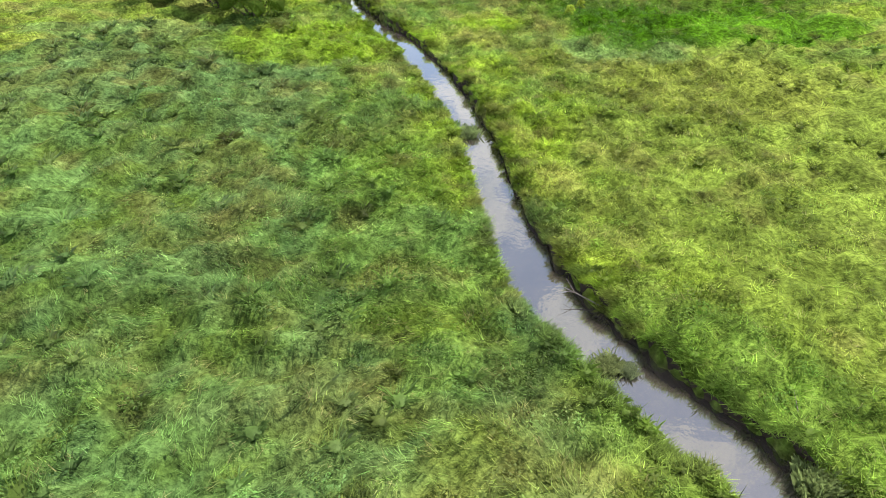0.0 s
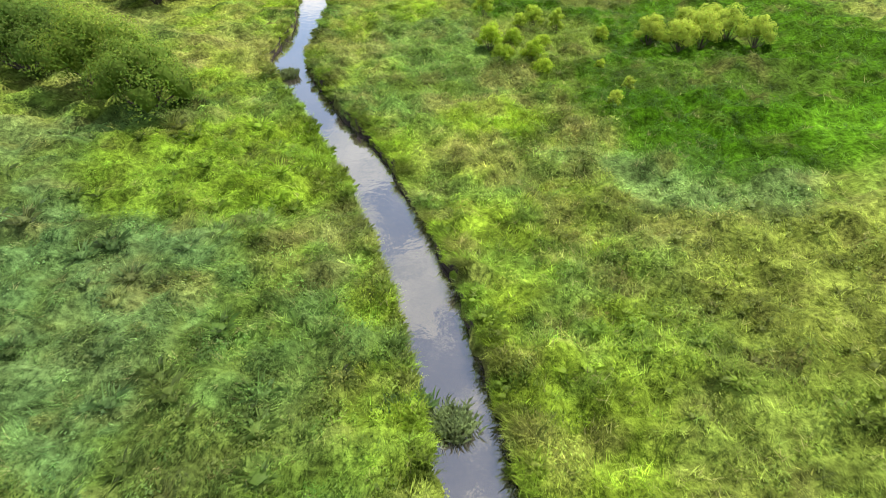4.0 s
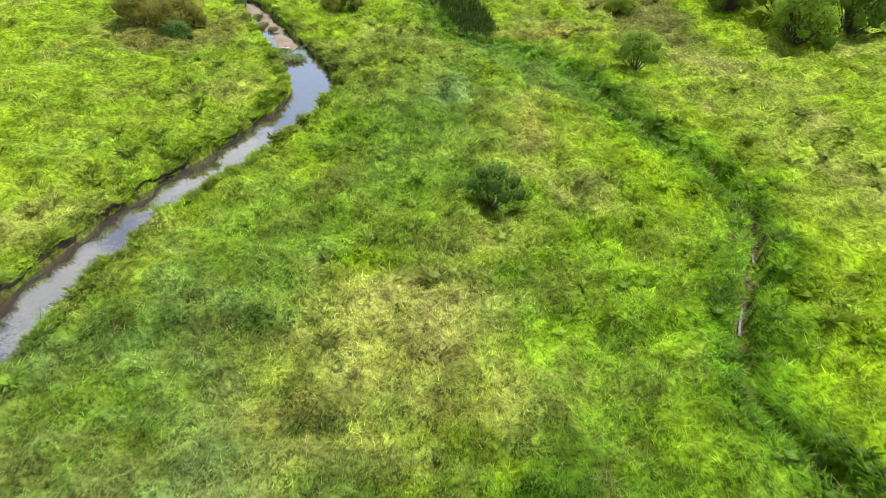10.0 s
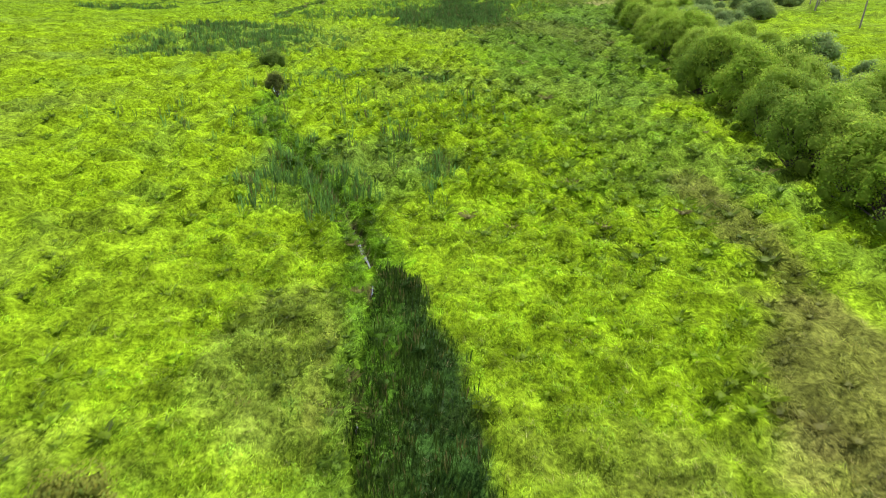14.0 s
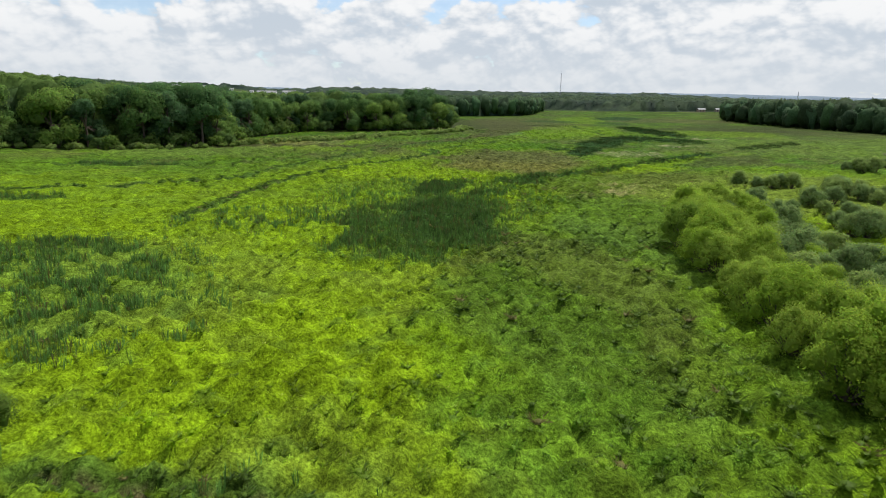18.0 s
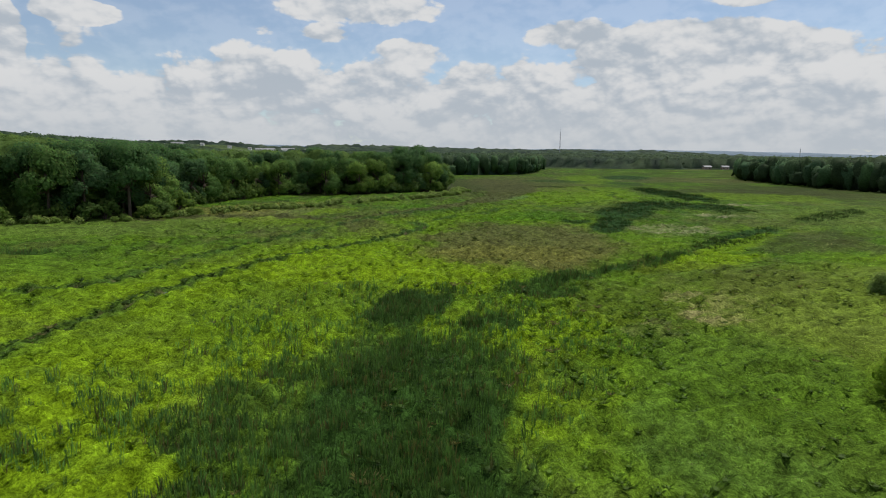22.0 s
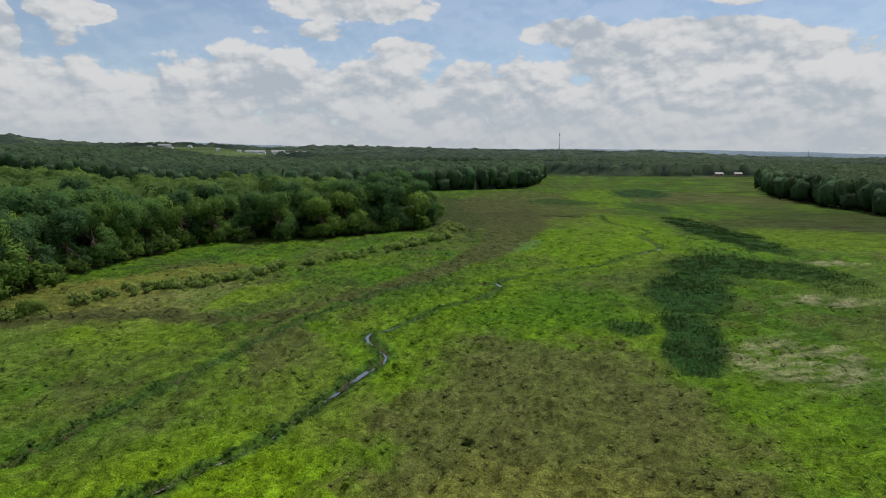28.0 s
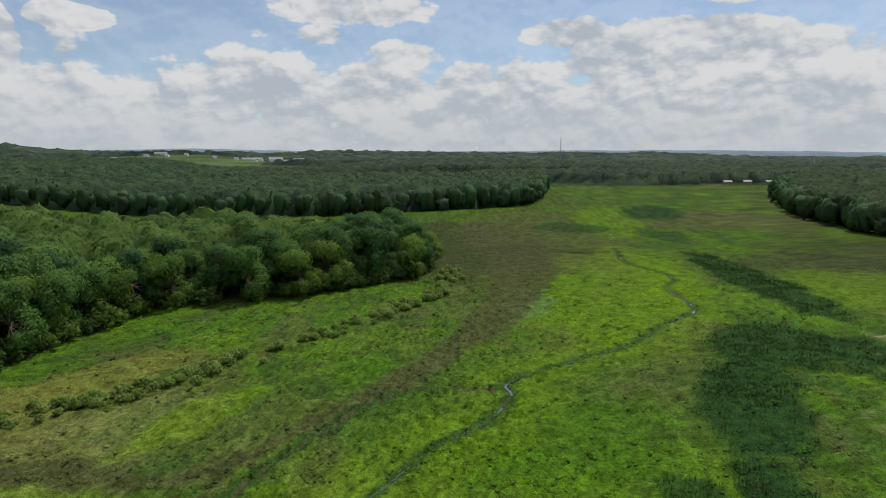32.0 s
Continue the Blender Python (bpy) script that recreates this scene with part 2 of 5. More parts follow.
# ---- plan of the marsh ----
def vnoise(x, y, seed=0):
    """Smooth noise from 0 to 1 over arrays of places, one cell a unit."""
    xi, yi = np.floor(x), np.floor(y)
    u, v = x - xi, y - yi
    u, v = u * u * (3 - 2 * u), v * v * (3 - 2 * v)

    def lattice(i, j):
        h = np.sin(i * 127.1 + j * 311.7 + seed * 74.7) * 43758.5453
        return h - np.floor(h)
    return (lattice(xi, yi) * (1 - u) + lattice(xi + 1, yi) * u) * (1 - v) + (lattice(xi, yi + 1) * (1 - u) + lattice(xi + 1, yi + 1) * u) * v


def fbm(x, y, seed=0, octaves=4):
    total, amp, norm = 0, 1.0, 0
    for k in range(octaves):
        total = total + amp * vnoise(x * 2 ** k + 17 * k, y * 2 ** k - 9 * k, seed + k)
        norm += amp
        amp *= 0.55
    return total / norm


def step(a, b, v):
    t = np.clip((v - a) / (b - a), 0, 1)
    return t * t * (3 - 2 * t)


def spline(points, n=10):
    """A smooth line through points of x, y (and more columns)."""
    p = np.array(points, float)
    p = np.vstack([2 * p[0] - p[1], p, 2 * p[-1] - p[-2]])
    out = []
    for i in range(1, len(p) - 2):
        for t in np.linspace(0, 1, n, endpoint=False):
            out.append(0.5 * (2 * p[i] + (p[i + 1] - p[i - 1]) * t + (2 * p[i - 1] - 5 * p[i] + 4 * p[i + 1] - p[i + 2]) * t ** 2
                              + (3 * p[i] - p[i - 1] - 3 * p[i + 1] + p[i + 2]) * t ** 3))
    out.append(p[-2])
    return np.array(out)


def line_distance(x, y, line):
    """Distance to a line of x, y, width, less half its width there."""
    best = np.full(x.shape, 1e9)
    lo, hi = line[:, :2].min(0) - 25, line[:, :2].max(0) + 25
    near = (x > lo[0]) & (x < hi[0]) & (y > lo[1]) & (y < hi[1])
    px, py = x[near], y[near]
    b = np.full(px.shape, 1e9)
    for (ax, ay, aw), (bx, by, bw) in zip(line[:-1], line[1:]):
        dx, dy = bx - ax, by - ay
        t = np.clip(((px - ax) * dx + (py - ay) * dy) / (dx * dx + dy * dy + 1e-9), 0, 1)
        b = np.minimum(b, np.hypot(px - ax - t * dx, py - ay - t * dy) - (aw + (bw - aw) * t) / 2)
    best[near] = b
    return best


# x, y, width
CREEK = spline([(9.5, 0.0, 2.0), (7.2, 4.6, 1.9), (5.7, 7.1, 1.7), (4.4, 9.2, 1.5), (3.4, 10.9, 1.5), (2.5, 12.9, 1.5), (1.9, 16.1, 1.15), (1.5, 19.4, 1.15), (0.9, 23.4, 1.3),
                (0.1, 26.8, 1.35), (-1.0, 30.2, 1.4), (-2.2, 33.5, 1.5), (-3.8, 36.8, 1.2), (-5.6, 40.6, 1.4), (-6.7, 43.8, 1.5), (-6.7, 48.2, 1.4), (-7.0, 52.0, 1.6),
                (-7.7, 57.0, 1.8), (-8.3, 63.4, 1.5), (-8.6, 67.5, 1.7), (-8.3, 72.6, 1.7), (-6.9, 77.9, 1.7), (-5.0, 82.4, 1.9), (-3.9, 87.4, 1.8), (-4.8, 91.1, 1.9),
                (-7.3, 96.6, 1.6), (-10.6, 103.5, 1.1), (-12.9, 106.6, 0.8)], 6)
CREEK_END = spline([(-12.9, 106.6, 0.5), (-16.0, 109.6, 0.4), (-19.0, 110.6, 0.35), (-26, 109.0, 0.35), (-40, 108, 0.35)], 5)
DITCH = spline([(10.8, 58, 0.3), (10.4, 63, 0.35), (9.3, 67.4, 0.2), (8.8, 69.2, 0.2), (9.8, 72, 0.25), (11.7, 76, 0.25), (11.4, 80, 0.3), (9.7, 84.8, 0.3), (9.0, 89.4, 0.35),
                (6.6, 93, 0.35), (4.5, 94.6, 0.3), (2.2, 98, 0.05), (1.3, 105, 0.05), (0.9, 113, 0.15), (0.2, 116, 0.4), (-1.2, 119.8, 0.3), (-5, 128, 0.1), (-8.6, 135, 0.25), (-9.2, 139, 0.35), (-9.5, 143.5, 0.5)], 6)
POOL = spline([(-9.6, 144.2, 0.3), (-10.8, 147, 0.4), (-12.0, 150, 0.45), (-12.7, 153.4, 0.2)], 6)
SIDE_DITCH = spline([(-9.5, 153, 0.25), (-3.8, 151.8, 0.25), (1.0, 150.9, 0.3), (3.4, 148.7, 0.3)], 5)
STREAM = spline([(-24.5, 205, 0.2), (-23.2, 224, 0.3), (-22.0, 232, 0.5), (-19.2, 248, 0.3), (-12.9, 265, 0.2), (-9.6, 271.4, 0.5), (-2.8, 281, 0.1), (0.5, 289.4, 0.5), (3.6, 298, 1.0), (6, 304.4, 0.8),
                 (3.0, 311, 0.7), (2.8, 315, 0.5), (5.8, 318, 0.15), (12.9, 329.8, 0.15), (19.8, 337.4, 0.5), (24.4, 347, 1.1), (24.6, 352.6, 0.8), (35.6, 362, 0.2),
                 (49.4, 372, 0.2), (62.8, 388.5, 0.3), (74, 401, 1.2), (75.4, 424, 0.4), (83, 440, 0.3), (77, 466, 0.8), (82, 499, 0.5)], 6)
STREAM[:, 2] *= np.where(STREAM[:, 1] > 318, 0.3, 0.55)
BACK_DITCH = spline([(-60, 226, 0.3), (-33, 241, 0.3), (-25, 269, 0.3), (-9.2, 318, 0.4), (-5, 328.6, 0.4), (2.2, 342.6, 0.5), (10.2, 349.2, 0.4), (22, 350, 0.3)], 6)
CHANNELS = [CREEK, CREEK_END, DITCH, POOL, SIDE_DITCH, STREAM, BACK_DITCH]
BROWN_BAND = spline([(-60, 312, 9), (-40, 324, 10), (-16, 322, 6), (-3.5, 338, 7), (12, 362, 10), (26, 394, 14), (38, 440, 22), (45, 500, 30)], 5)

COLOURS = {  # the plants' own colours
    "lime": (0.148, 0.235, 0.006), "green": (0.078, 0.150, 0.010), "meadow": (0.122, 0.166, 0.025), "tangle": (0.061, 0.112, 0.038), "tan": (0.205, 0.200, 0.055), "deep": (0.034, 0.088, 0.002), "rush": (0.036, 0.078, 0.016), "lush": (0.062, 0.145, 0.006), "sedge": (0.112, 0.105, 0.030), "umber": (0.060, 0.068, 0.018),
    "pale": (0.118, 0.188, 0.052), "cattail": (0.028, 0.066, 0.012), "thatch": (0.33, 0.265, 0.140), "rust": (0.18, 0.175, 0.03), "forb": (0.082, 0.150, 0.022), "mud": (0.10, 0.07, 0.045),
    "wood": (0.030, 0.045, 0.014), "field": (0.13, 0.17, 0.05)}
# kind, x, y, half width, half length, degrees to the left, weight
PATCHES = [
    ("tangle", -13, 12, 16, 22, 0, 0.75), ("tangle", -8, 30, 9, 10, 0, 0.35), ("meadow", 14, 15, 10, 16, 0, 0.9), ("forb", 6, 8, 3, 5, 20, 0.6), ("forb", -2, 18, 2.6, 9, 15, 0.4),
    ("pale", 9.2, 31.8, 3.4, 2.6, 0, 0.85), ("rust", 12, 26, 5, 4, 0, 0.25), ("lime", -5.5, 33, 6, 4, 0, 0.6),
    ("deep", 14.5, 46, 9.6, 13, 0, 0.95), ("deep", 12.5, 37, 7.2, 4.6, 0, 0.9), ("deep", 5.8, 56.0, 5.6, 7.5, 8, 0.95), ("deep", 5.6, 61, 5.6, 4.4, 0, 0.8), ("lime", 15.0, 63.5, 5.5, 3.2, 0, 0.9), ("deep", 5.6, 61.5, 6.6, 6.0, 0, 1.0), ("meadow", 13.4, 54.6, 2.0, 1.4, 0, 0.5), ("meadow", 5.6, 46.5, 2.6, 4.5, 0, 0.8), ("lush", 18, 34.5, 6, 2.5, 0, 0.9), ("umber", 12.5, 40.4, 5.0, 2.2, 0, 0.35), ("deep", 10.0, 34.6, 3.4, 3.6, 0, 0.85), ("sedge", 9.6, 54, 3.2, 2.9, 0, 0.55),
    ("thatch", 4.3, 54.2, 0.8, 0.4, 0, 0.9), ("pale", -18.5, 35.2, 5, 1.4, 0, 0.7),
    ("tangle", 0, 47, 3.0, 7, 10, 0.45), ("tangle", -4.3, 67, 3.0, 7, 5, 0.5), ("tangle", -3.2, 74, 2.6, 5, 0, 0.35), ("tangle", 1.2, 85, 1.9, 8.5, -15, 0.4), ("tan", 2.2, 70.6, 2.2, 3.4, 10, 0.55), ("tan", 15.6, 83, 3.0, 9, 0, 0.6), ("forb", 0.8, 41, 3.2, 6, 0, 0.5),
    ("forb", -1.5, 56, 2.6, 6, 0, 0.25), ("tan", 1.6, 37.5, 1.5, 1.2, 0, 0.5), ("tan", 3.4, 40.5, 1.2, 1.6, 0, 0.6), ("tan", -3.5, 45, 1.6, 2, 0, 0.4), ("tan", -9.5, 44, 3, 3, 0, 0.5), ("lime", 2.4, 36, 2.0, 1.6, 0, 0.6), ("lime", -1, 52, 1.6, 3, 0, 0.6),
    ("thatch", -0.6, 64.6, 0.5, 0.4, 0, 0.8), ("thatch", -0.9, 62.2, 1.2, 0.8, 0, 0.5), ("thatch", 0.2, 60.8, 1.4, 0.6, 0, 0.5), ("thatch", 2.0, 59.3, 1.8, 0.5, 0, 0.45),
    ("lime", 11, 74, 5, 10, 0, 0.7), ("green", 7, 72, 4, 9, 0, 0.45), ("tan", 6.2, 79.5, 1.5, 4.0, 20, 0.6), ("tan", 0.5, 71, 2.2, 1.8, 0, 0.5), ("green", 1.0, 77, 3.0, 4, 0, 0.5), ("lime", 8, 112, 9, 9, 0, 0.8), ("lime", -6, 113, 6, 8, 0, 0.7), ("rust", 5.0, 84, 1.6, 3, 15, 0.5), ("forb", 8.6, 86.5, 1.6, 1.2, 0, 0.7), ("forb", 1.5, 84.5, 1.6, 3.5, 0, 0.5), ("green", 1.0, 83.5, 4.5, 8, 0, 0.65), ("lime", 9.6, 84, 3.6, 8, 0, 0.5), ("pale", 2.4, 87.0, 1.1, 1.9, 0, 0.8), ("meadow", -1, 91, 4, 6, 0, 0.6),
    ("cattail", 3.0, 103.6, 1.5, 9.4, 8.5, 1.4), ("rust", 8.8, 96.4, 4.6, 1.0, 8, 0.9), ("tan", 12.6, 101.5, 2.2, 4.0, 0, 0.6), ("rust", 1.0, 104, 0.7, 6, 8, 0.7), ("sedge", 14.5, 103, 3.0, 9, 0, 0.75), ("umber", 15.5, 100, 2.4, 6, 0, 0.4), ("sedge", -13, 96.5, 4, 4, 0, 0.7),
    ("forb", 6.8, 90, 1.6, 6, 30, 0.8), ("meadow", -1, 108, 2.5, 4, 0, 0.6),
    ("forb", -1.5, 125, 6, 6, 0, 0.55), ("forb", 14, 140, 5, 24, 8, 0.45), ("forb", 17, 150, 3.0, 16, 0, 0.35), ("sedge", 15.5, 118, 1.6, 7, 0, 0.6),
    ("forb", -24, 176, 12, 14, 0, 0.5), ("tangle", 18, 178, 9, 26, 0, 0.3), ("green", 20, 178, 10, 34, 0, 0.6), ("umber", 16, 178, 9, 20, 0, 0.5), ("lush", 12, 168, 7, 16, 0, 0.45), ("forb", 30, 205, 10, 22, 0, 0.6), ("rush", 30, 207, 13, 20, 0, 0.22), ("cattail", 4.8, 205, 9.8, 22, -10, 0.75), ("cattail", 7.5, 206, 6, 15, -5, 1.1), ("cattail", 14, 226.6, 3.2, 1.7, 0, 1.3), ("cattail", 6.5, 233, 4.0, 9, -20, 1.1), ("thatch", 38, 237, 5, 5, 0, 0.7), ("rust", -50, 333, 19, 18, 0, 0.85), ("rust", -42, 356, 8, 18, -30, 0.8), ("tan", -30, 332, 11, 20, -25, 0.7), ("lime", -30, 314, 12, 9, 0, 0.6), ("lime", -20, 340, 5, 14, -25, 0.6),
    ("cattail", 19.5, 240.5, 4.6, 4.2, -30, 0.9), ("cattail", 24.5, 247.5, 6.5, 2.6, 40, 1.0), ("cattail", 37, 258.5, 11, 2.4, 40, 1.1), ("cattail", 66, 290, 28, 3.2, 48, 1.0), ("lime", 60, 279, 28, 3.0, 48, 0.8), ("cattail", 113, 339, 30, 4.5, 44, 0.9), ("umber", 78, 286, 22, 8, 46, 0.6), ("thatch", 28.5, 225, 3.4, 2.6, 0, 0.62), ("thatch", 35.5, 230, 3.6, 3.0, 0, 0.7), ("umber", 36, 230, 14, 18, 0, 0.3), ("green", 30, 215, 10, 12, 0, 0.6),
    ("meadow", 60, 235, 25, 25, 0, 0.7), ("lime", -4, 262, 14, 22, 0, 0.8), ("lime", 10, 250, 10, 12, 0, 0.7), ("lime", 30, 300, 30, 40, 0, 0.3), ("lime", 62, 440, 28, 70, -20, 0.55), ("lime", 48, 262, 16, 3.5, 35, 0.9), ("sedge", 23, 284, 18, 34, -8, 0.8), ("rust", 20, 268, 12, 9, 0, 0.35), ("umber", 46, 250, 12, 10, -35, 0.4), ("sedge", -4, 300, 7, 26, 25, 0.7), ("sedge", -46, 330, 16, 16, 0, 0.25), ("lush", 20, 345, 25, 26, 0, 0.5), ("lush", 30, 330, 16, 16, 0, 0.4), ("sedge", -20, 300, 12, 30, 25, 0.2),
    ("cattail", 47, 311, 4.5, 16, -20, 1.25), ("cattail", 60, 345, 8, 24, -22, 1.1), ("cattail", 78, 372, 14, 16, -30, 1.0), ("cattail", 92, 360, 9, 18, -10, 1.0), ("cattail", 41, 318, 4, 4, 0, 0.9), ("cattail", 66, 492, 12, 9, 0, 0.8), ("thatch", 57, 303, 9, 11, -25, 0.55), ("thatch", 81, 336, 10, 5, 0, 0.7), ("thatch", 106, 376, 9, 4, 0, 0.7),
    ("pale", 34, 405, 7, 14, -20, 0.6), ("umber", 20, 520, 42, 95, 0, 0.85), ("sedge", 60, 560, 40, 110, 0, 0.6), ("umber", 190, 470, 55, 60, 0, 0.7), ("umber", 140, 440, 42, 45, 0, 0.75), ("lime", 130, 420, 30, 30, 0, 0.5), ("lime", 110, 620, 20, 90, -12, 0.6), ("meadow", 150, 330, 70, 50, 0, 0.6), ("sedge", 180, 620, 50, 60, 0, 0.7),
    ("cattail", 104, 437, 9, 52, -3, 1.0), ("cattail", 80, 570, 22, 22, 0, 0.8), ("cattail", 150, 660, 20, 60, -15, 1.0), ("thatch", 390, 1012, 55, 9, 0, 1.2), ("cattail", 115, 540, 10, 30, 0, 0.7),
    ("cattail", -55, 219, 11, 3.5, 0, 0.7), ("cattail", -30, 190, 7, 3, 0, 0.7), ("cattail", -62, 262, 14, 3, 10, 0.6), ("meadow", -60, 300, 30, 20, 0, 0.6)]


def plan(x, y):
    """For arrays of places: the cover's colour, how much cattail stands there, and how rough the sward is."""
    n1, n2, n3 = fbm(x / 9, y / 9, 3), fbm(x / 2.2, y / 2.2, 11), fbm(x / 0.8, y / 0.8, 23, 3)
    wob = (n1 - 0.5) * 0.9 + (n2 - 0.5) * 0.9
    c = {k: np.array(v) for k, v in COLOURS.items()}

    def over(base, kind, w):
        w = np.clip(w, 0, 1)[:, None]
        return base * (1 - w) + c[kind] * w
    col = np.tile(c["lime"], (len(x), 1))
    south = 1 - step(92, 122, y)
    mixed = 1 - 0.7 * step(58, 84, y)
    col = over(col, "meadow", south * mixed * step(0.40, 0.62, n1) * 0.75)
    col = over(col, "meadow", (1 - south) * step(0.45, 0.75, n1) * 0.45)
    col = over(col, "meadow", step(75, 40, y) * 0.55)
    col = over(col, "forb", south * mixed * step(0.52, 0.7, fbm(x / 3, y / 3, 31)) * 0.5)
    col = over(col, "tangle", south * mixed * step(0.5, 0.68, n2) * 0.4)
    col = over(col, "tan", south * step(0.5, 0.7, fbm(x / 3.6, y / 3.6, 33)) * 0.5)
    col = over(col, "forb", (1 - south) * step(0.55, 0.75, n2) * 0.4)
    col = over(col, "green", step(165, 275, y) * (0.55 + 0.45 * step(0.35, 0.6, fbm(x / 14, y / 14, 13))))
    col = over(col, "sedge", step(260, 380, y) * step(0.5, 0.72, fbm(x / 30, y / 45, 15)) * 0.6)
    far = step(225, 300, y)
    tuft = fbm(x / 1.6, y / 2.6, 45, 3)
    col = over(col, "umber", far * step(0.52, 0.66, tuft) * 0.5)
    col = over(col, "rush", far * step(0.5, 0.68, fbm(x / 5, y / 9, 46, 4)) * 0.45)
    col = over(col, "sedge", far * step(0.52, 0.7, fbm(x / 9, y / 16, 47, 4)) * 0.5)
    streak = fbm((x + 0.3 * y) / 1.5, (y - 0.3 * x) / 0.7, 48, 3)
    col = over(col, "rush", south * mixed * step(0.55, 0.68, streak) * 0.5)
    col = over(col, "tan", south * mixed * step(0.56, 0.68, fbm(x / 1.2, y / 0.6, 49, 3)) * 0.45)
    rough = 0.55 * south + 0.3
    reed = np.zeros(len(x))
    for kind, px, py, rx, ry, turn, k in PATCHES:
        s, co = math.sin(radians(turn)), math.cos(radians(turn))
        u, v = ((x - px) * co + (y - py) * s) / rx, (-(x - px) * s + (y - py) * co) / ry
        w = step(-0.12, 0.25, 1 - np.hypot(u, v) + wob * 0.55) * k
        if kind == "thatch":
            w = w * step(0.42, 0.6, n3)
        if kind == "tan":
            w = w * (0.35 + 0.65 * step(0.4, 0.6, n2))
        if kind == "cattail":
            reed = np.maximum(reed, w)
            w = w * 0.95
        if kind == "tangle":
            rough = np.maximum(rough, w)
            w = w * (0.6 + 0.4 * step(0.35, 0.6, n3))
        col = over(col, kind, w)
    band = step(0.0, 3.5, -line_distance(x, y, BROWN_BAND) + wob * 4)
    col = over(col, "sedge", band * 0.85)
    col = over(col, "umber", band * 0.55)
    col = over(col, "lime", step(12, 3, line_distance(x, y, STREAM) + (n2 - 0.5) * 9) * step(215, 240, y) * 0.48)
    for line in (STREAM, BACK_DITCH, DITCH, SIDE_DITCH, CREEK_END):
        col = over(col, "lush" if line is DITCH else "rush", step(1.7, 0.3, line_distance(x, y, line) + (n2 - 0.5) * 1.5) * 0.75)
    # land beyond the marsh: wooded, with a few fields
    beyond = np.maximum(step(0, 25, wood_edge(y) - 4 - x) * step(190, 230, y) * step(475, 450, y), step(0, 60, np.interp(y, [600, 640, 715, 760, 1000], [-900, -60, 82, 95, 140]) - x) * step(620, 660, y))
    beyond = np.maximum(beyond, np.maximum(step(985, 1030, y), step(0, 25, x - np.interp(y, [300, 380, 548, 677, 1000], [260, 225, 238, 250, 420])) * step(240, 330, y)))
    col = over(col, "wood", beyond)
    col = over(col, "field", np.maximum(open_land(x, y), step(900, 1300, y) * step(0.58, 0.64, fbm(x / 260, y / 260, 91, 2))) * 0.9)
    small = fbm(x / 1.3, y / 1.3, 41, 3)
    col = over(col, "sedge", south * mixed * step(0.62, 0.75, small) * 0.5)
    col = col * np.clip(0.3 + 1.4 * n3, 0.55, 1.4)[:, None] * (0.88 + 0.24 * fbm(x / 4.5, y / 3.2, 43, 3))[:, None]
    # past y 240 the cover turns darker and bluer, past 400 darker again
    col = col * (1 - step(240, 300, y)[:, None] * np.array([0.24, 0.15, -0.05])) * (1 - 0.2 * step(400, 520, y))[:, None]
    return col, reed, rough


FIELDS = [(-170, 985, 90, 28), (-930, 1900, 170, 70), (-690, 2060, 440, 180), (-590, 1165, 70, 34), (720, 1330, 190, 70)]


def open_land(x, y):
    """1 on the farmland between the far woods."""
    w = np.zeros(np.shape(x))
    for fx, fy, rx, ry in FIELDS:
        w = np.maximum(w, step(1.1, 0.9, np.hypot((x - fx) / rx, (y - fy) / ry) + 0.25 * (fbm(x / 60, y / 60, 97, 2) - 0.5)))
    return w


def wood_edge(y):
    """How far east the wood reaches at a distance y."""
    return np.interp(y, [225, 289, 302, 320, 335, 355, 380, 405, 416, 440, 455], [-150, -97, -78, -59, -62, -64, -61, -54, -24, 3, 11])


def hills(x, y):
    far = step(700, 2600, np.hypot(x, y))
    z = far * (fbm(x / 900, y / 900, 5, 3) - 0.35) * 62
    z += 74 * np.exp(-((x + 1850) / 470) ** 2 - ((y - 2600) / 700) ** 2)
    z += 40 * np.exp(-((x + 500) / 900) ** 2 - ((y - 3500) / 500) ** 2)
    z += 20 * np.exp(-((x + 720) / 420) ** 2 - ((y - 2200) / 280) ** 2)
    z += 14 * step(-60, -260, x + 0.25 * (y - 330)) * step(180, 330, y)
    z += 6 * step(45, 160, x) * (1 - step(140, 300, y))
    return z


def mounds(x, y, seed):
    """Rounded tops with creases between, from 0 to 1."""
    return np.abs(2 * vnoise(x, y, seed) - 1)


def ground_height(x, y, relief=True):
    z = hills(x, y)
    if relief:
        wx, wy = x + 0.5 * (vnoise(x / 1.1, y / 1.1, 81) - 0.5), y + 0.5 * (vnoise(x / 1.1, y / 1.1, 82) - 0.5)
        near = step(600, 300, y) * (1 + 0.7 * step(112, 122, y) * step(250, 235, y))
        rough = 0.95 + 0.15 * (1 - step(92, 122, y)) * step(0.35, 0.6, fbm(x / 6, y / 6, 55)) - 0.25 * step(250, 300, y)
        z = z + near * rough * (0.30 * (fbm(x / 2.4, y / 2.0, 51, 2) - 0.5) + 0.50 * (mounds(wx / 1.35, wy / 0.95, 61) - 0.4) + 0.30 * (mounds(wx / 0.62, wy / 0.5, 62) - 0.4))
        z = z + step(215, 260, y) * near * 0.95 * (mounds((x + 0.8 * y) / 3.4, (y - 0.3 * x) / 2.3, 63) - 0.4)
    return z


def ground_normal(x, y, gain=1.0):
    e = 0.09
    gx = (ground_height(x + e, y) - ground_height(x - e, y)) / (2 * e) * gain
    gy = (ground_height(x, y + e) - ground_height(x, y - e)) / (2 * e) * gain
    n = np.stack([-gx, -gy, np.ones(len(x))], 1)
    return n / np.linalg.norm(n, axis=1)[:, None]


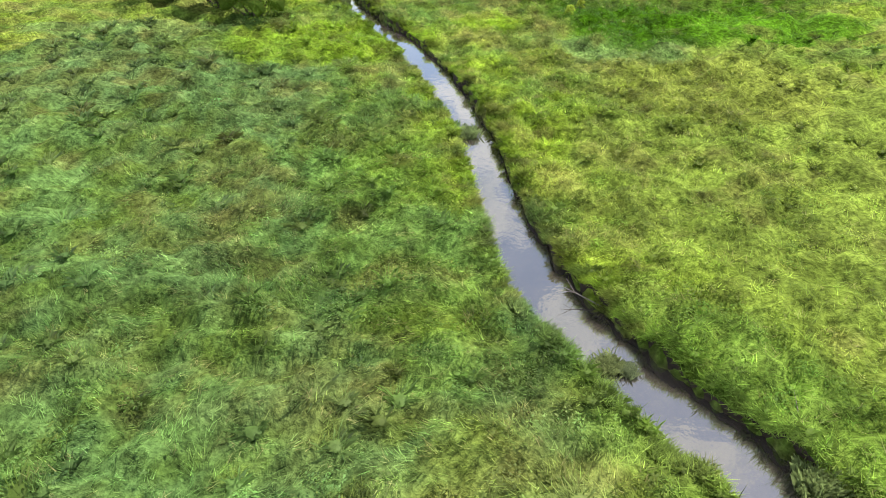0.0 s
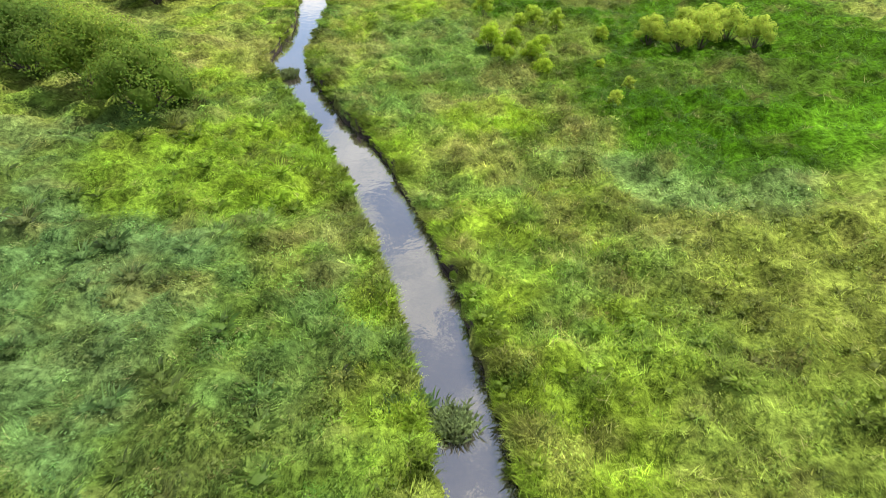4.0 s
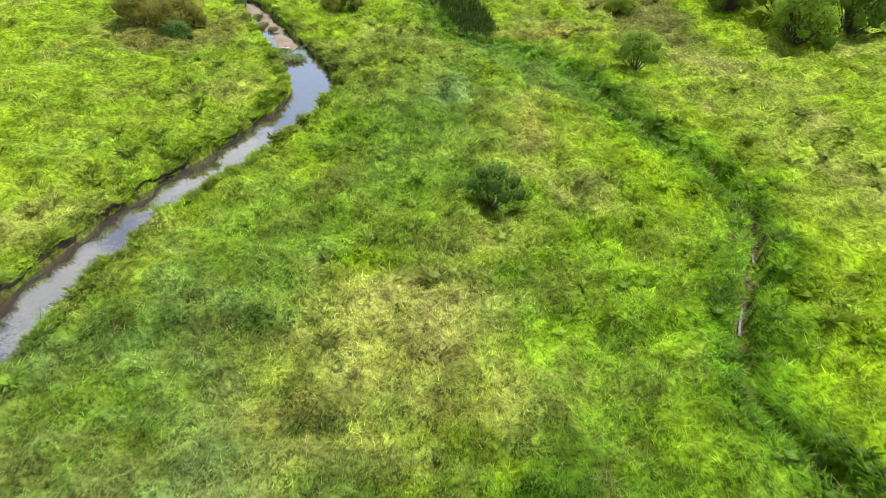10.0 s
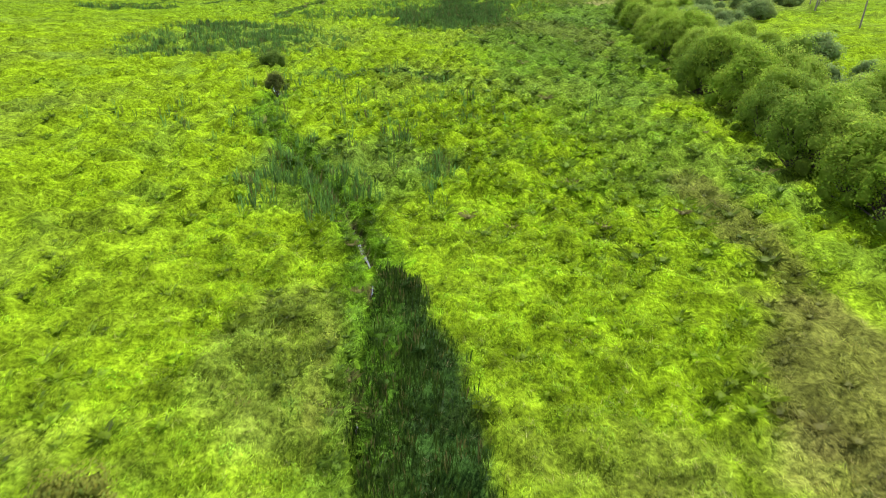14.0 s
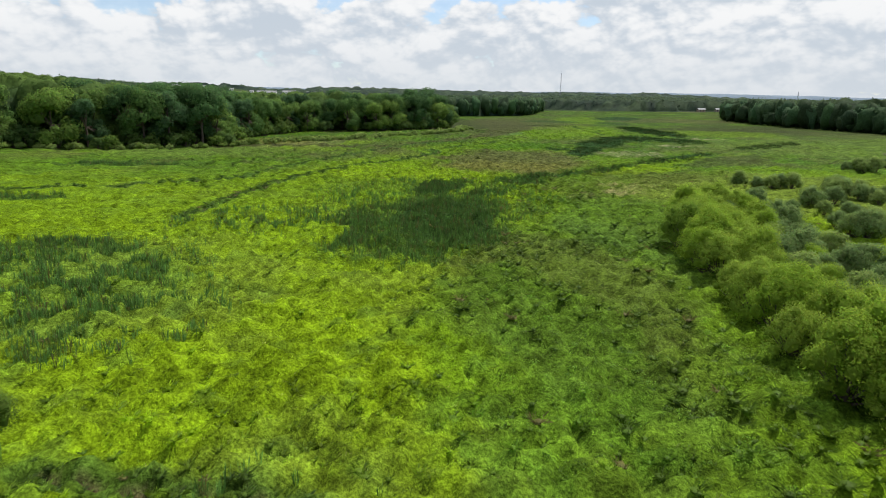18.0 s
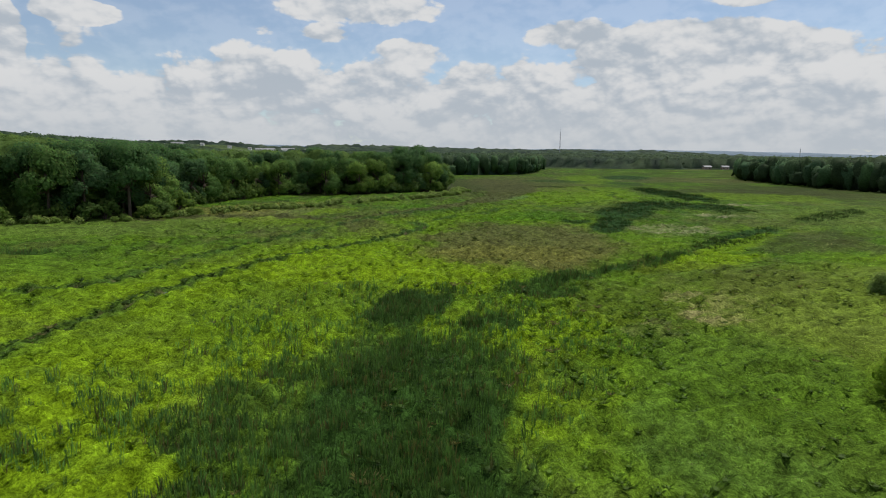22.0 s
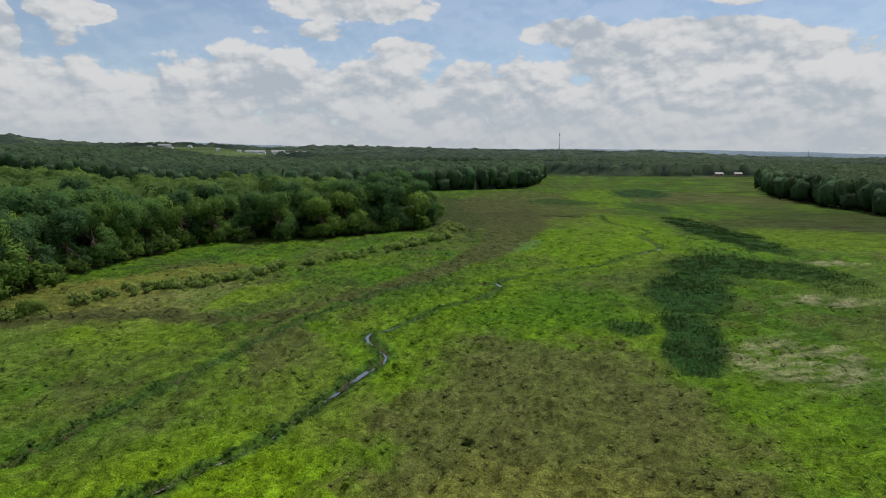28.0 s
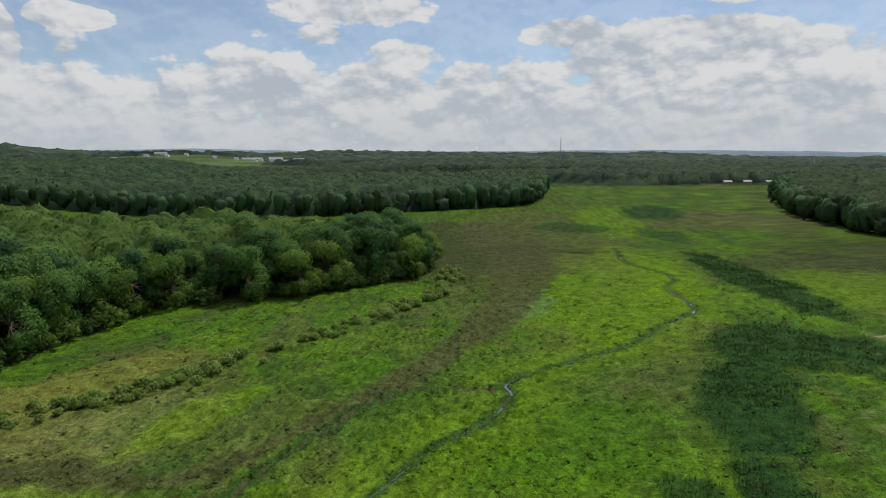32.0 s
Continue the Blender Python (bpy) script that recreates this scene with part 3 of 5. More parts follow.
def lay(x, y):
    """Ground with its channels cut in."""
    z = ground_height(x, y)
    for line in CHANNELS:
        d = line_distance(x, y, line) + 0.25 * (vnoise(x / 0.7, y / 0.7, 71) - 0.5)
        deep = 0.95 if line is CREEK else 0.6 if line is STREAM else 0.8
        cut = step(0.24, -0.14, d) if line is CREEK else step(0.3, -0.1, d)
        z = z * (1 - cut) + (-deep) * cut
    return z


def mesh_from(name, verts, faces, tint=None, smooth=True, swell=None):
    """A mesh from arrays of places and of triangles or quads, with a colour for each place."""
    me = bpy.data.meshes.new(name)
    verts, faces = np.asarray(verts, np.float32), np.asarray(faces, np.int32)
    k = faces.shape[1]
    me.vertices.add(len(verts))
    me.vertices.foreach_set("co", verts.ravel())
    me.loops.add(faces.size)
    me.loops.foreach_set("vertex_index", faces.ravel())
    me.polygons.add(len(faces))
    me.polygons.foreach_set("loop_start", np.arange(0, faces.size, k, dtype=np.int32))
    me.polygons.foreach_set("use_smooth", np.full(len(faces), smooth))
    if tint is not None:
        at = me.attributes.new("tint", "FLOAT_COLOR", "POINT")
        rgba = np.ones((len(verts), 4), np.float32)
        rgba[:, :3] = tint
        at.data.foreach_set("color", rgba.ravel())
    if swell is not None:
        me.attributes.new("swell", "FLOAT_VECTOR", "POINT").data.foreach_set("vector", np.asarray(swell, np.float32).ravel())
    me.update(calc_edges=True)
    return me


def thing(name, me, mat, label="", category="", kind="", group=""):
    me.materials.append(mat)
    return tagged(new(name, me), label, category, group, kind)


def part(name, me, mat, parent, label=""):
    if mat is not None:
        me.materials.append(mat)
    ob = new(name, me)
    ob.parent = parent
    return tagged(ob, label)


def widening(a, b, far, step0, grow):
    out, s = [], step0
    v = b
    while v < far:
        s *= grow
        v += s
        out.append(v)
    return out


def build_ground():
    xs = np.concatenate([-np.array(widening(0, 74, 4600, 1.6, 1.12))[::-1], np.arange(-74, -42, 1.5), np.arange(-42, -19, 0.75), np.arange(-19, -10, 0.35), np.arange(-10, 14, 0.28), np.arange(14, 26, 0.4), np.arange(26, 46, 0.8), np.arange(46, 130, 1.6), widening(0, 130, 4600, 1.6, 1.1)])
    ys = np.concatenate([-np.array(widening(0, 8, 900, 0.6, 1.25))[::-1], np.arange(-8, 2, 0.4), np.arange(2, 118, 0.3), np.arange(118, 180, 0.4), np.arange(180, 250, 0.6), np.arange(250, 370, 1.0), np.arange(370, 520, 1.6), widening(0, 520, 4800, 1.6, 1.06)])
    gx, gy = np.meshgrid(xs, ys)
    x, y = gx.ravel(), gy.ravel()
    z = lay(x, y)
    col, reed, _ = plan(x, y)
    for line in CHANNELS:
        d = line_distance(x, y, line)
        w = step(0.1 if line is CREEK else 0.04, -0.06, d)[:, None]
        col = col * (1 - w) + np.array(COLOURS["mud"]) * w
    col *= 0.95
    nx, ny = len(xs), len(ys)
    i = (np.arange(ny - 1)[:, None] * nx + np.arange(nx - 1)).ravel()
    faces = np.stack([i, i + 1, i + nx + 1, i + nx], 1)
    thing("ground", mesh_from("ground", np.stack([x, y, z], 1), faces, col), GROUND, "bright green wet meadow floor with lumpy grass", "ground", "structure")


def water_ribbon(name, line, level, label, spread=0.5):
    tangent = np.gradient(line[:, :2], axis=0)
    tangent /= np.linalg.norm(tangent, axis=1)[:, None] + 1e-9
    normal = np.stack([-tangent[:, 1], tangent[:, 0]], 1)
    half = np.maximum(line[:, 2] / 2 + spread, 0.03)[:, None]
    verts, rows = [], len(line)
    for k in (-1, -0.5, 0, 0.5, 1):
        p = line[:, :2] + normal * half * k
        verts.append(np.column_stack([p, np.full(rows, level)]))
    verts = np.concatenate(verts)
    f = [(k * rows + i, k * rows + i + 1, (k + 1) * rows + i + 1, (k + 1) * rows + i) for k in range(4) for i in range(rows - 1)]
    thing(name, mesh_from(name, verts, f), WATER, label, "water", "structure")


def bank_face(name, line, side, label):
    """The eroded earth face between the creek's water and the turf, with a slight overhang."""
    fine = np.stack([np.interp(np.linspace(0, len(line) - 1, len(line) * 5), np.arange(len(line)), line[:, k]) for k in range(3)], 1)
    tangent = np.gradient(fine[:, :2], axis=0)
    tangent /= np.linalg.norm(tangent, axis=1)[:, None] + 1e-9
    normal = np.stack([-tangent[:, 1], tangent[:, 0]], 1) * side
    edge = fine[:, :2] + normal * fine[:, 2:] / 2
    wob = 0.25 * (vnoise(edge[:, 0] / 0.7, edge[:, 1] / 0.7, 71) - 0.5)
    top = np.clip(lay(*(edge + normal * 0.4).T), -0.12, 0.12)
    verts, n = [], len(fine)
    for d, f in ((0.02, -0.3), (0.12, 0.0), (0.16, 0.25), (0.18, 0.45), (0.18, 0.65), (0.17, 0.85), (0.20, 0.94)):
        ragged = 0.10 * (fbm(edge[:, 0] / 0.5, edge[:, 1] / 0.5 + 9 * f, 72, 3) - 0.5) * (f > 0)
        p = edge + normal * (d - wob + ragged)[:, None]
        verts.append(np.column_stack([p, -0.52 + f * (top + 0.52)]))
    faces = [(k * n + i, k * n + i + 1, (k + 1) * n + i + 1, (k + 1) * n + i) for k in range(6) for i in range(n - 1)]
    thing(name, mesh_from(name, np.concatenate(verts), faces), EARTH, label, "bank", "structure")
    # the turf that laps over the face
    verts = []
    for d, f in ((0.15, 0.90), (0.22, 1.0), (0.45, 1.02), (1.0, 1.0)):
        p = edge + normal * (d - wob + 0.08 * (vnoise(edge[:, 0] / 0.25, edge[:, 1] / 0.25, 73) - 0.5) * (f < 1))[:, None]
        z = -0.52 + f * (top + 0.52) if d < 0.7 else lay(*p.T) - 0.22
        verts.append(np.column_stack([p, z]))
    verts = np.concatenate(verts)
    faces = [(k * n + i, k * n + i + 1, (k + 1) * n + i + 1, (k + 1) * n + i) for k in range(3) for i in range(n - 1)]
    thing("trim_" + name, mesh_from("turf", verts, faces, plan(verts[:, 0], verts[:, 1])[0] * 0.9), GROUND, "grassy turf edge over the creek bank", "turf", "structure")


build_ground()
bank_face("bank_east", CREEK, -1, "dark eroded earth bank of the creek")
bank_face("bank_west", CREEK, 1, "dark eroded earth bank of the creek")
water_ribbon("water_creek", CREEK, -0.38, "still brown creek water reflecting white clouds")
water_ribbon("water_ditch", DITCH, -0.70, "narrow dark ditch water between grass banks", -0.13)
water_ribbon("water_pool", POOL, -0.45, "small pale pool in the grass", 0.3)
water_ribbon("water_stream", STREAM, -0.34, "narrow winding stream through the marsh", 0.05)


# ---- grass and reeds ----
def blades(x, y, z, count, height, width, lean, tint, rng, shade=0.25, up=None, short=False, comb=None):
    """count bent blades round each place: arrays of places, of two-triangle blades and of colours."""
    n = len(x)
    idx = np.repeat(np.arange(n), count)
    m = len(idx)
    a = rng.random(m) * 2 * np.pi
    r = np.sqrt(rng.random(m))
    spread = lean[idx]
    h = height[idx] * (0.6 + 0.6 * rng.random(m))
    w = width[idx] * (0.7 + 0.6 * rng.random(m))
    bx, by = x[idx] + np.cos(a) * r * spread * 0.6, y[idx] + np.sin(a) * r * spread * 0.6
    b2 = a + rng.normal(0, 0.7, m) if comb is None else comb[idx, 0] + rng.normal(0, 1, m) * comb[idx, 1]
    out = spread * (0.4 + 0.9 * rng.random(m))
    dx, dy = np.cos(b2) * out, np.sin(b2) * out
    side = b2 + np.pi / 2 + rng.normal(0, 0.6, m)
    sx, sy = np.cos(side) * w / 2, np.sin(side) * w / 2
    zb = z[idx]
    if short:
        # short grass: one slim triangle a blade
        v = np.empty((m, 3, 3), np.float32)
        v[:, 0] = np.stack([bx - sx * 1.3, by - sy * 1.3, zb], 1)
        v[:, 1] = np.stack([bx + sx * 1.3, by + sy * 1.3, zb], 1)
        v[:, 2] = np.stack([bx + dx, by + dy, zb + h * (0.8 + 0.25 * rng.random(m))], 1)
        c = tint[idx] * (1 + shade * (rng.random(m) * 2 - 1))[:, None]
        swell = np.stack([dx, dy, np.zeros(m)], 1) / (spread[:, None] + 1e-6) * 0.35 + up[idx]
        swell /= np.linalg.norm(swell, axis=1)[:, None]
        return v.reshape(-1, 3), np.arange(3 * m).reshape(m, 3), np.repeat(c, 3, axis=0), np.repeat(swell, 3, axis=0)
    v = np.empty((m, 4, 3), np.float32)
    v[:, 0] = np.stack([bx - sx, by - sy, zb - 0.05], 1)
    v[:, 1] = np.stack([bx + sx, by + sy, zb - 0.05], 1)
    v[:, 2] = np.stack([bx + dx * 0.45 + sx * 0.9, by + dy * 0.45 + sy * 0.9, zb + h * 0.72], 1)
    v[:, 3] = np.stack([bx + dx, by + dy, zb + h * (0.8 + 0.25 * rng.random(m))], 1)
    base = np.arange(m)[:, None] * 4
    f = np.concatenate([base + [0, 1, 2], base + [0, 2, 3]])
    c = tint[idx] * (1 + shade * (rng.random(m) * 2 - 1))[:, None]
    # the light on a blade follows the tuft that it stands in
    swell = np.stack([dx, dy, np.zeros(m)], 1) / (spread[:, None] + 1e-6) * 0.35 + (np.array([0, 0, 1.0]) if up is None else up[idx])
    swell /= np.linalg.norm(swell, axis=1)[:, None]
    return v.reshape(-1, 3), f, np.repeat(c, 4, axis=0), np.repeat(swell, 4, axis=0)


def lump(rng, centre, radius, squash, detail=2):
    """A knobbly closed core, so that no light shines through a crown."""
    bm = bmesh.new()
    bmesh.ops.create_icosphere(bm, subdivisions=detail, radius=1)
    off = rng.random(3) * 50
    pts = np.array([v.co[:] for v in bm.verts])
    tri = np.array([[v.index for v in f.verts] for f in bm.faces])
    bm.free()
    k = 0.75 + 0.5 * np.array([noise.noise(Vector(p * 1.7 + off)) for p in pts])
    return centre + pts * k[:, None] * np.array([radius, radius, radius * squash]), tri


def free_of_water(x, y, margin):
    ok = np.ones(len(x), bool)
    for line in CHANNELS:
        ok &= line_distance(x, y, line) > margin
    return ok


def sward(name, x0, x1, y0, y1, density, count, size, wide, seed, label, keep=None):
    rng = np.random.default_rng(seed)
    n = int((x1 - x0) * (y1 - y0) * density)
    x, y = rng.uniform(x0, x1, n), rng.uniform(y0, y1, n)
    clump = fbm(x / 0.9, y / 0.9, seed, 2)
    ok = (rng.random(n) < 0.7 + 0.3 * step(0.35, 0.65, clump)) & free_of_water(x, y, 0.1) & (line_distance(x, y, CREEK) > 0.16)
    if keep is not None:
        ok &= keep(x, y, rng.random(n))
    x, y, clump = x[ok], y[ok], clump[ok]
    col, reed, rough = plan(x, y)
    hue = rng.normal(0, 1, (len(x), 1)) * np.array([0.10, 0.05, 0.08])
    straw = (rng.random(len(x)) < 0.03 + 0.07 * rough)[:, None] * 0.45
    col = (col * (1.08 + hue) * np.exp(rng.normal(0, (0.20 + 0.1 * step(40, 30, y))[:, None], (len(x), 1)))) * (1 - straw) + straw * np.array([0.26, 0.22, 0.10])
    z = lay(x, y)
    h = size * (0.55 + 0.5 * rough + 0.6 * step(0.4, 0.7, clump)) * (0.7 + 0.6 * rng.random(len(x)))
    bank = line_distance(x, y, CREEK)
    h = h * (1 + 0.5 * step(1.2, 0.2, bank))
    # lodged grass lies the same way in each swirl, upright grass any way
    comb = np.stack([9.0 * fbm(x / 2.4, y / 2.4, seed + 7, 2), 2.2 - 1.5 * step(2.0, -1.0, x + 0.35 * (y - 18)) * step(44, 34, y)], 1)
    v, f, c, w = blades(x, y, z + 0.03, count, h * 0.62, np.full(len(x), wide), size * (0.6 + 0.8 * rough), col, rng, 0.42, ground_normal(x, y, 1.05), True, comb)
    thing(name, mesh_from(name, v, f, c, False, w), GRASS, label, "grass", "stuff")


def cattails(name, x0, x1, y0, y1, density, count, size, seed, label, scattered=(), tint=(0.062, 0.130, 0.024)):
    rng = np.random.default_rng(seed)
    n = int((x1 - x0) * (y1 - y0) * density)
    x, y = rng.uniform(x0, x1, n), rng.uniform(y0, y1, n)
    reed = plan(x, y)[1]
    chance = np.clip(reed - 0.1, 0, 1) * (0.15 + 0.85 * step(0.36, 0.6, fbm(x / 4, y / 4, seed + 5, 3)))
    for px, py, rx, ry, k in scattered:
        w = step(0, 0.4, 1 - np.hypot((x - px) / rx, (y - py) / ry))
        chance = np.maximum(chance, w * k * step(0.52, 0.68, fbm(x / 1.7, y / 1.7, seed, 3)))
    ok = (rng.random(n) < chance) & free_of_water(x, y, 0.0)
    x, y = x[ok], y[ok]
    dark = np.array(tint) * (0.6 + 1.0 * rng.random((len(x), 1))) * (1.45 - 0.5 * np.clip(reed[ok], 0, 1))[:, None]
    dark = np.where(rng.random((len(x), 1)) < 0.12, np.array([0.11, 0.11, 0.03]), dark)
    h = size * (0.5 + 0.8 * rng.random(len(x)))
    v, f, c, w = blades(x, y, lay(x, y), count, h, np.full(len(x), size * 0.022), np.full(len(x), size * 0.16), dark, rng)
    thing(name, mesh_from(name, v, f, c, False, w), REED, label, "reeds", "stuff")


sward("creek_grass", -13, 15, 2, 62, 40, 6, 0.17, 0.015, 101, "tangled green and straw grass on the creek banks",
      lambda x, y, r: np.abs(x - 0.02 * y) < 5 + 9 * r)
sward("meadow_grass", -14, 17, 62, 124, 36, 6, 0.17, 0.015, 102, "bright yellow-green meadow grass",
      lambda x, y, r: (np.abs(x - 0.025 * y) < 5 + 10 * r) & (y < 124 - 14 * (1 - r) ** 2))
sward("outer_grass", -40, 42, 2, 150, 3.2, 5, 0.26, 0.018, 103, "coarse green meadow grass in clumps",
      lambda x, y, r: (np.abs(x - 0.03 * y) > 8 + 6 * r) & (np.abs(x) < 25 + 20 * r))
sward("marsh_grass", -40, 62, 112, 265, 7.0, 4, 0.24, 0.02, 104, "lime green marsh grass", lambda x, y, r: (np.abs(x - 10) < 12 + 40 * r) & (y > 112 + 14 * (1 - r)))
sward("far_grass", -80, 125, 255, 430, 3.0, 4, 0.32, 0.04, 105, "green and brown far marsh grass", lambda x, y, r: (np.abs(x - 25) < 30 + 80 * r) & (y < 300 + 130 * r))
cattails("strip_reeds", -1, 8, 92, 116, 70, 5, 0.42, 111, "dense dark green rushes in a strip", tint=(0.030, 0.062, 0.007))
cattails("marsh_reeds", -70, 60, 116, 270, 22.0, 6, 0.75, 112, "dark green cattails standing in clumps",
         [(-1.5, 124, 6.5, 8, 0.8), (-24, 176, 14, 18, 0.8), (-15, 170, 9, 12, 0.45), (-9, 146, 5, 9, 0.3), (0, 150, 6, 3, 0.3), (-14, 204, 12, 10, 0.6), (6, 222, 20, 26, 0.35), (-3, 137, 20, 8, 0.12)])
cattails("far_reeds", 20, 180, 270, 490, 8.0, 4, 0.6, 113, "dark green beds of cattails far off", tint=(0.016, 0.040, 0.007))


def tussocks(name, spots, seed, label, tint="", leaves=18):
    """Low leafy domes: a knobbly body with short leaves standing out of it."""
    rng = np.random.default_rng(seed)
    heads = [lump(rng, np.zeros(3), 1.0, 1.0, 1) for _ in range(6)]
    heads = [(v, f[v[f][:, :, 2].max(axis=1) > 0.05]) for v, f in heads]
    x, y, s = np.array(spots).T
    n = len(x)
    z = lay(x, y)
    if tint == "sward":
        tint = plan(x, y)[0] * (0.75 + 0.4 * rng.random((n, 1)))
    else:
        tint = np.array([0.066, 0.116, 0.016]) * (0.6 + 0.8 * rng.random((n, 1)))
        own = np.where(y < 235, 0.42, 0.15)[:, None]
        tint = own * tint + (0.9 - own) * plan(x, y)[0]
        tint = np.where(rng.random((n, 1)) < 0.06, np.array([0.12, 0.115, 0.035]), tint)
    pick = rng.integers(6, size=n)
    base = np.stack([h[0] for h in heads])[pick]
    k = base.shape[1]
    size = np.stack([s * 0.4, s * 0.37, s * 0.17], 1)[:, None, :]
    body = base * size + np.stack([x, y, z + 0.06 * s], 1)[:, None, :]
    tri = np.concatenate([heads[p][1] + q * k for q, p in enumerate(pick)])
    bc = np.repeat(tint * 0.9, k, axis=0)
    v, f, c, w = blades(x, y, z + 0.1 * s, leaves, 0.28 * s, np.clip(0.03 * s, 0.012, 0.02), 0.5 * s, tint, rng, 0.35)
    bw = base.reshape(-1, 3) * 0.55 + np.array([0, 0, 0.75])
    bw /= np.linalg.norm(bw, axis=1)[:, None]
    thing(name, mesh_from(name, np.concatenate([body.reshape(-1, 3), v]), np.concatenate([tri, f + n * k]), np.concatenate([bc, c]), False, np.concatenate([bw, w])), GRASS, label, "tussocks", "stuff")


def tussock_spots(n, x0, x1, y0, y1, seed, size, test):
    rng = np.random.default_rng(seed)
    x, y, r = rng.uniform(x0, x1, n), rng.uniform(y0, y1, n), rng.random(n)
    ok = test(x, y, r) & free_of_water(x, y, 0.3)
    return np.stack([x, y, size * (0.6 + 0.7 * rng.random(n))], 1)[ok]


tussocks("sedge_tussocks", np.concatenate([
    tussock_spots(3600, 0, 30, 112, 245, 121, 0.85, lambda x, y, r: r < 0.75 * step(0.35, 0.6, fbm(x / 7, y / 7, 77)) * step(0, 10, x - 2 + 0.02 * (y - 112))),
    tussock_spots(1800, 10, 64, 195, 265, 122, 0.5, lambda x, y, r: r < 0.9 * step(0.4, 0.6, fbm(x / 8, y / 8, 78))),
    tussock_spots(2200, -24, 64, 240, 330, 123, 0.4, lambda x, y, r: r < 0.9 * step(0.35, 0.6, fbm(x / 6, y / 6, 75))), tussock_spots(800, -24, 4, 125, 240, 126, 0.45, lambda x, y, r: r < 0.5 * step(0.45, 0.6, fbm(x / 7, y / 7, 76))),
    tussock_spots(5200, -70, 70, 260, 430, 124, 0.5, lambda x, y, r: r < 0.7 * step(0.42, 0.6, fbm(x / 8, y / 8, 79)))]), 120, "dark green sedge tussocks in the marsh grass")


tussocks("meadow_mounds", np.concatenate([
    tussock_spots(3000, -10, 24, 116, 160, 127, 0.62, lambda x, y, r: r < 0.25 + 0.75 * step(12, 6, np.hypot(x - 8, (y - 131) * 0.9))),
    tussock_spots(1800, -34, 12, 112, 225, 128, 0.5, lambda x, y, r: r < 0.75 * step(0.38, 0.6, fbm(x / 5, y / 5, 74))),
    tussock_spots(600, -20, 1, 4, 36, 153, 0.6, lambda x, y, r: r < step(1.5, -0.5, x + 0.35 * (y - 18)) * (0.4 + 0.6 * step(0.4, 0.6, fbm(x / 3, y / 3, 72)))), tussock_spots(700, 2, 22, 4, 34, 154, 0.45, lambda x, y, r: r < 0.8 * step(0.4, 0.6, fbm(x / 3, y / 3, 71))),
    tussock_spots(1100, -12, 18, 64, 116, 129, 0.6, lambda x, y, r: r < 0.9 * step(0.42, 0.6, fbm(x / 4, y / 4, 73)))]), 125, "rounded green mounds of marsh grass", "sward", 30)


tussocks("far_mounds", np.concatenate([
    tussock_spots(3600, -50, 60, 232, 330, 155, 0.75, lambda x, y, r: r < 0.25 + 0.75 * step(0.4, 0.6, fbm(x / 9, y / 9, 70))),
    tussock_spots(3000, -60, 95, 320, 440, 156, 0.95, lambda x, y, r: r < 0.2 + 0.8 * step(0.4, 0.6, fbm(x / 12, y / 12, 69)))]), 126, "rounded mounds of grass in the far marsh", "sward", 8)


def bank_plants(name, lines, gap, size, seed, label, clear=0.25):
    """Tall dark leaves in a ragged row on both banks of a ditch."""
    rng = np.random.default_rng(seed)
    out = []
    for line in lines:
        seg = np.hypot(*np.diff(line[:, :2], axis=0).T)
        for (ax, ay, aw), (bx, by, bw), l in zip(line[:-1], line[1:], seg):
            for _ in range(rng.poisson(2 * l / gap)):
                t, s = rng.random(), rng.choice((-1, 1))
                o = s * (aw / 2 + clear + 0.35 * rng.random())
                out.append((ax + (bx - ax) * t - (by - ay) / l * o, ay + (by - ay) * t + (bx - ax) / l * o, size * (0.5 + rng.random())))
    tussocks(name, out, seed, label, "sward" if lines[0] is CREEK else "", 24 if lines[0] is CREEK else 22)


def lip_grass(name, line, per, seed, label):
    """Grass that hangs over the creek's edge."""
    rng = np.random.default_rng(seed)
    tangent = np.gradient(line[:, :2], axis=0)
    tangent /= np.linalg.norm(tangent, axis=1)[:, None]
    length = np.hypot(*np.diff(line[:, :2], axis=0).T).sum()
    n = int(length * per)
    u, side = rng.uniform(0, len(line) - 1, n), rng.choice((-1.0, 1.0), n)
    at = lambda a: np.interp(u, np.arange(len(line)), a)
    out = np.stack([-at(tangent[:, 1]), at(tangent[:, 0])], 1) * side[:, None]
    base = np.stack([at(line[:, 0]), at(line[:, 1])], 1) + out * (at(line[:, 2]) / 2 + 0.16 + 0.3 * rng.random(n))[:, None]
    x, y = base.T
    z = np.clip(lay(*(base + out * 0.25).T), -0.15, 0.3)
    col = plan(x, y)[0] * np.exp(rng.normal(0, 0.3, (n, 1)))
    comb = np.stack([np.arctan2(-out[:, 1], -out[:, 0]), np.full(n, 0.8)], 1)
    up = np.column_stack([-out * 0.4, np.full(n, 0.9)])
    v, f, c, w = blades(x, y, z, 6, 0.03 + 0.14 * rng.random(n), np.full(n, 0.017), np.full(n, 0.22), col, rng, 0.4, up, True, comb)
    thing(name, mesh_from(name, v, f, c, False, w), GRASS, label, "grass", "stuff")


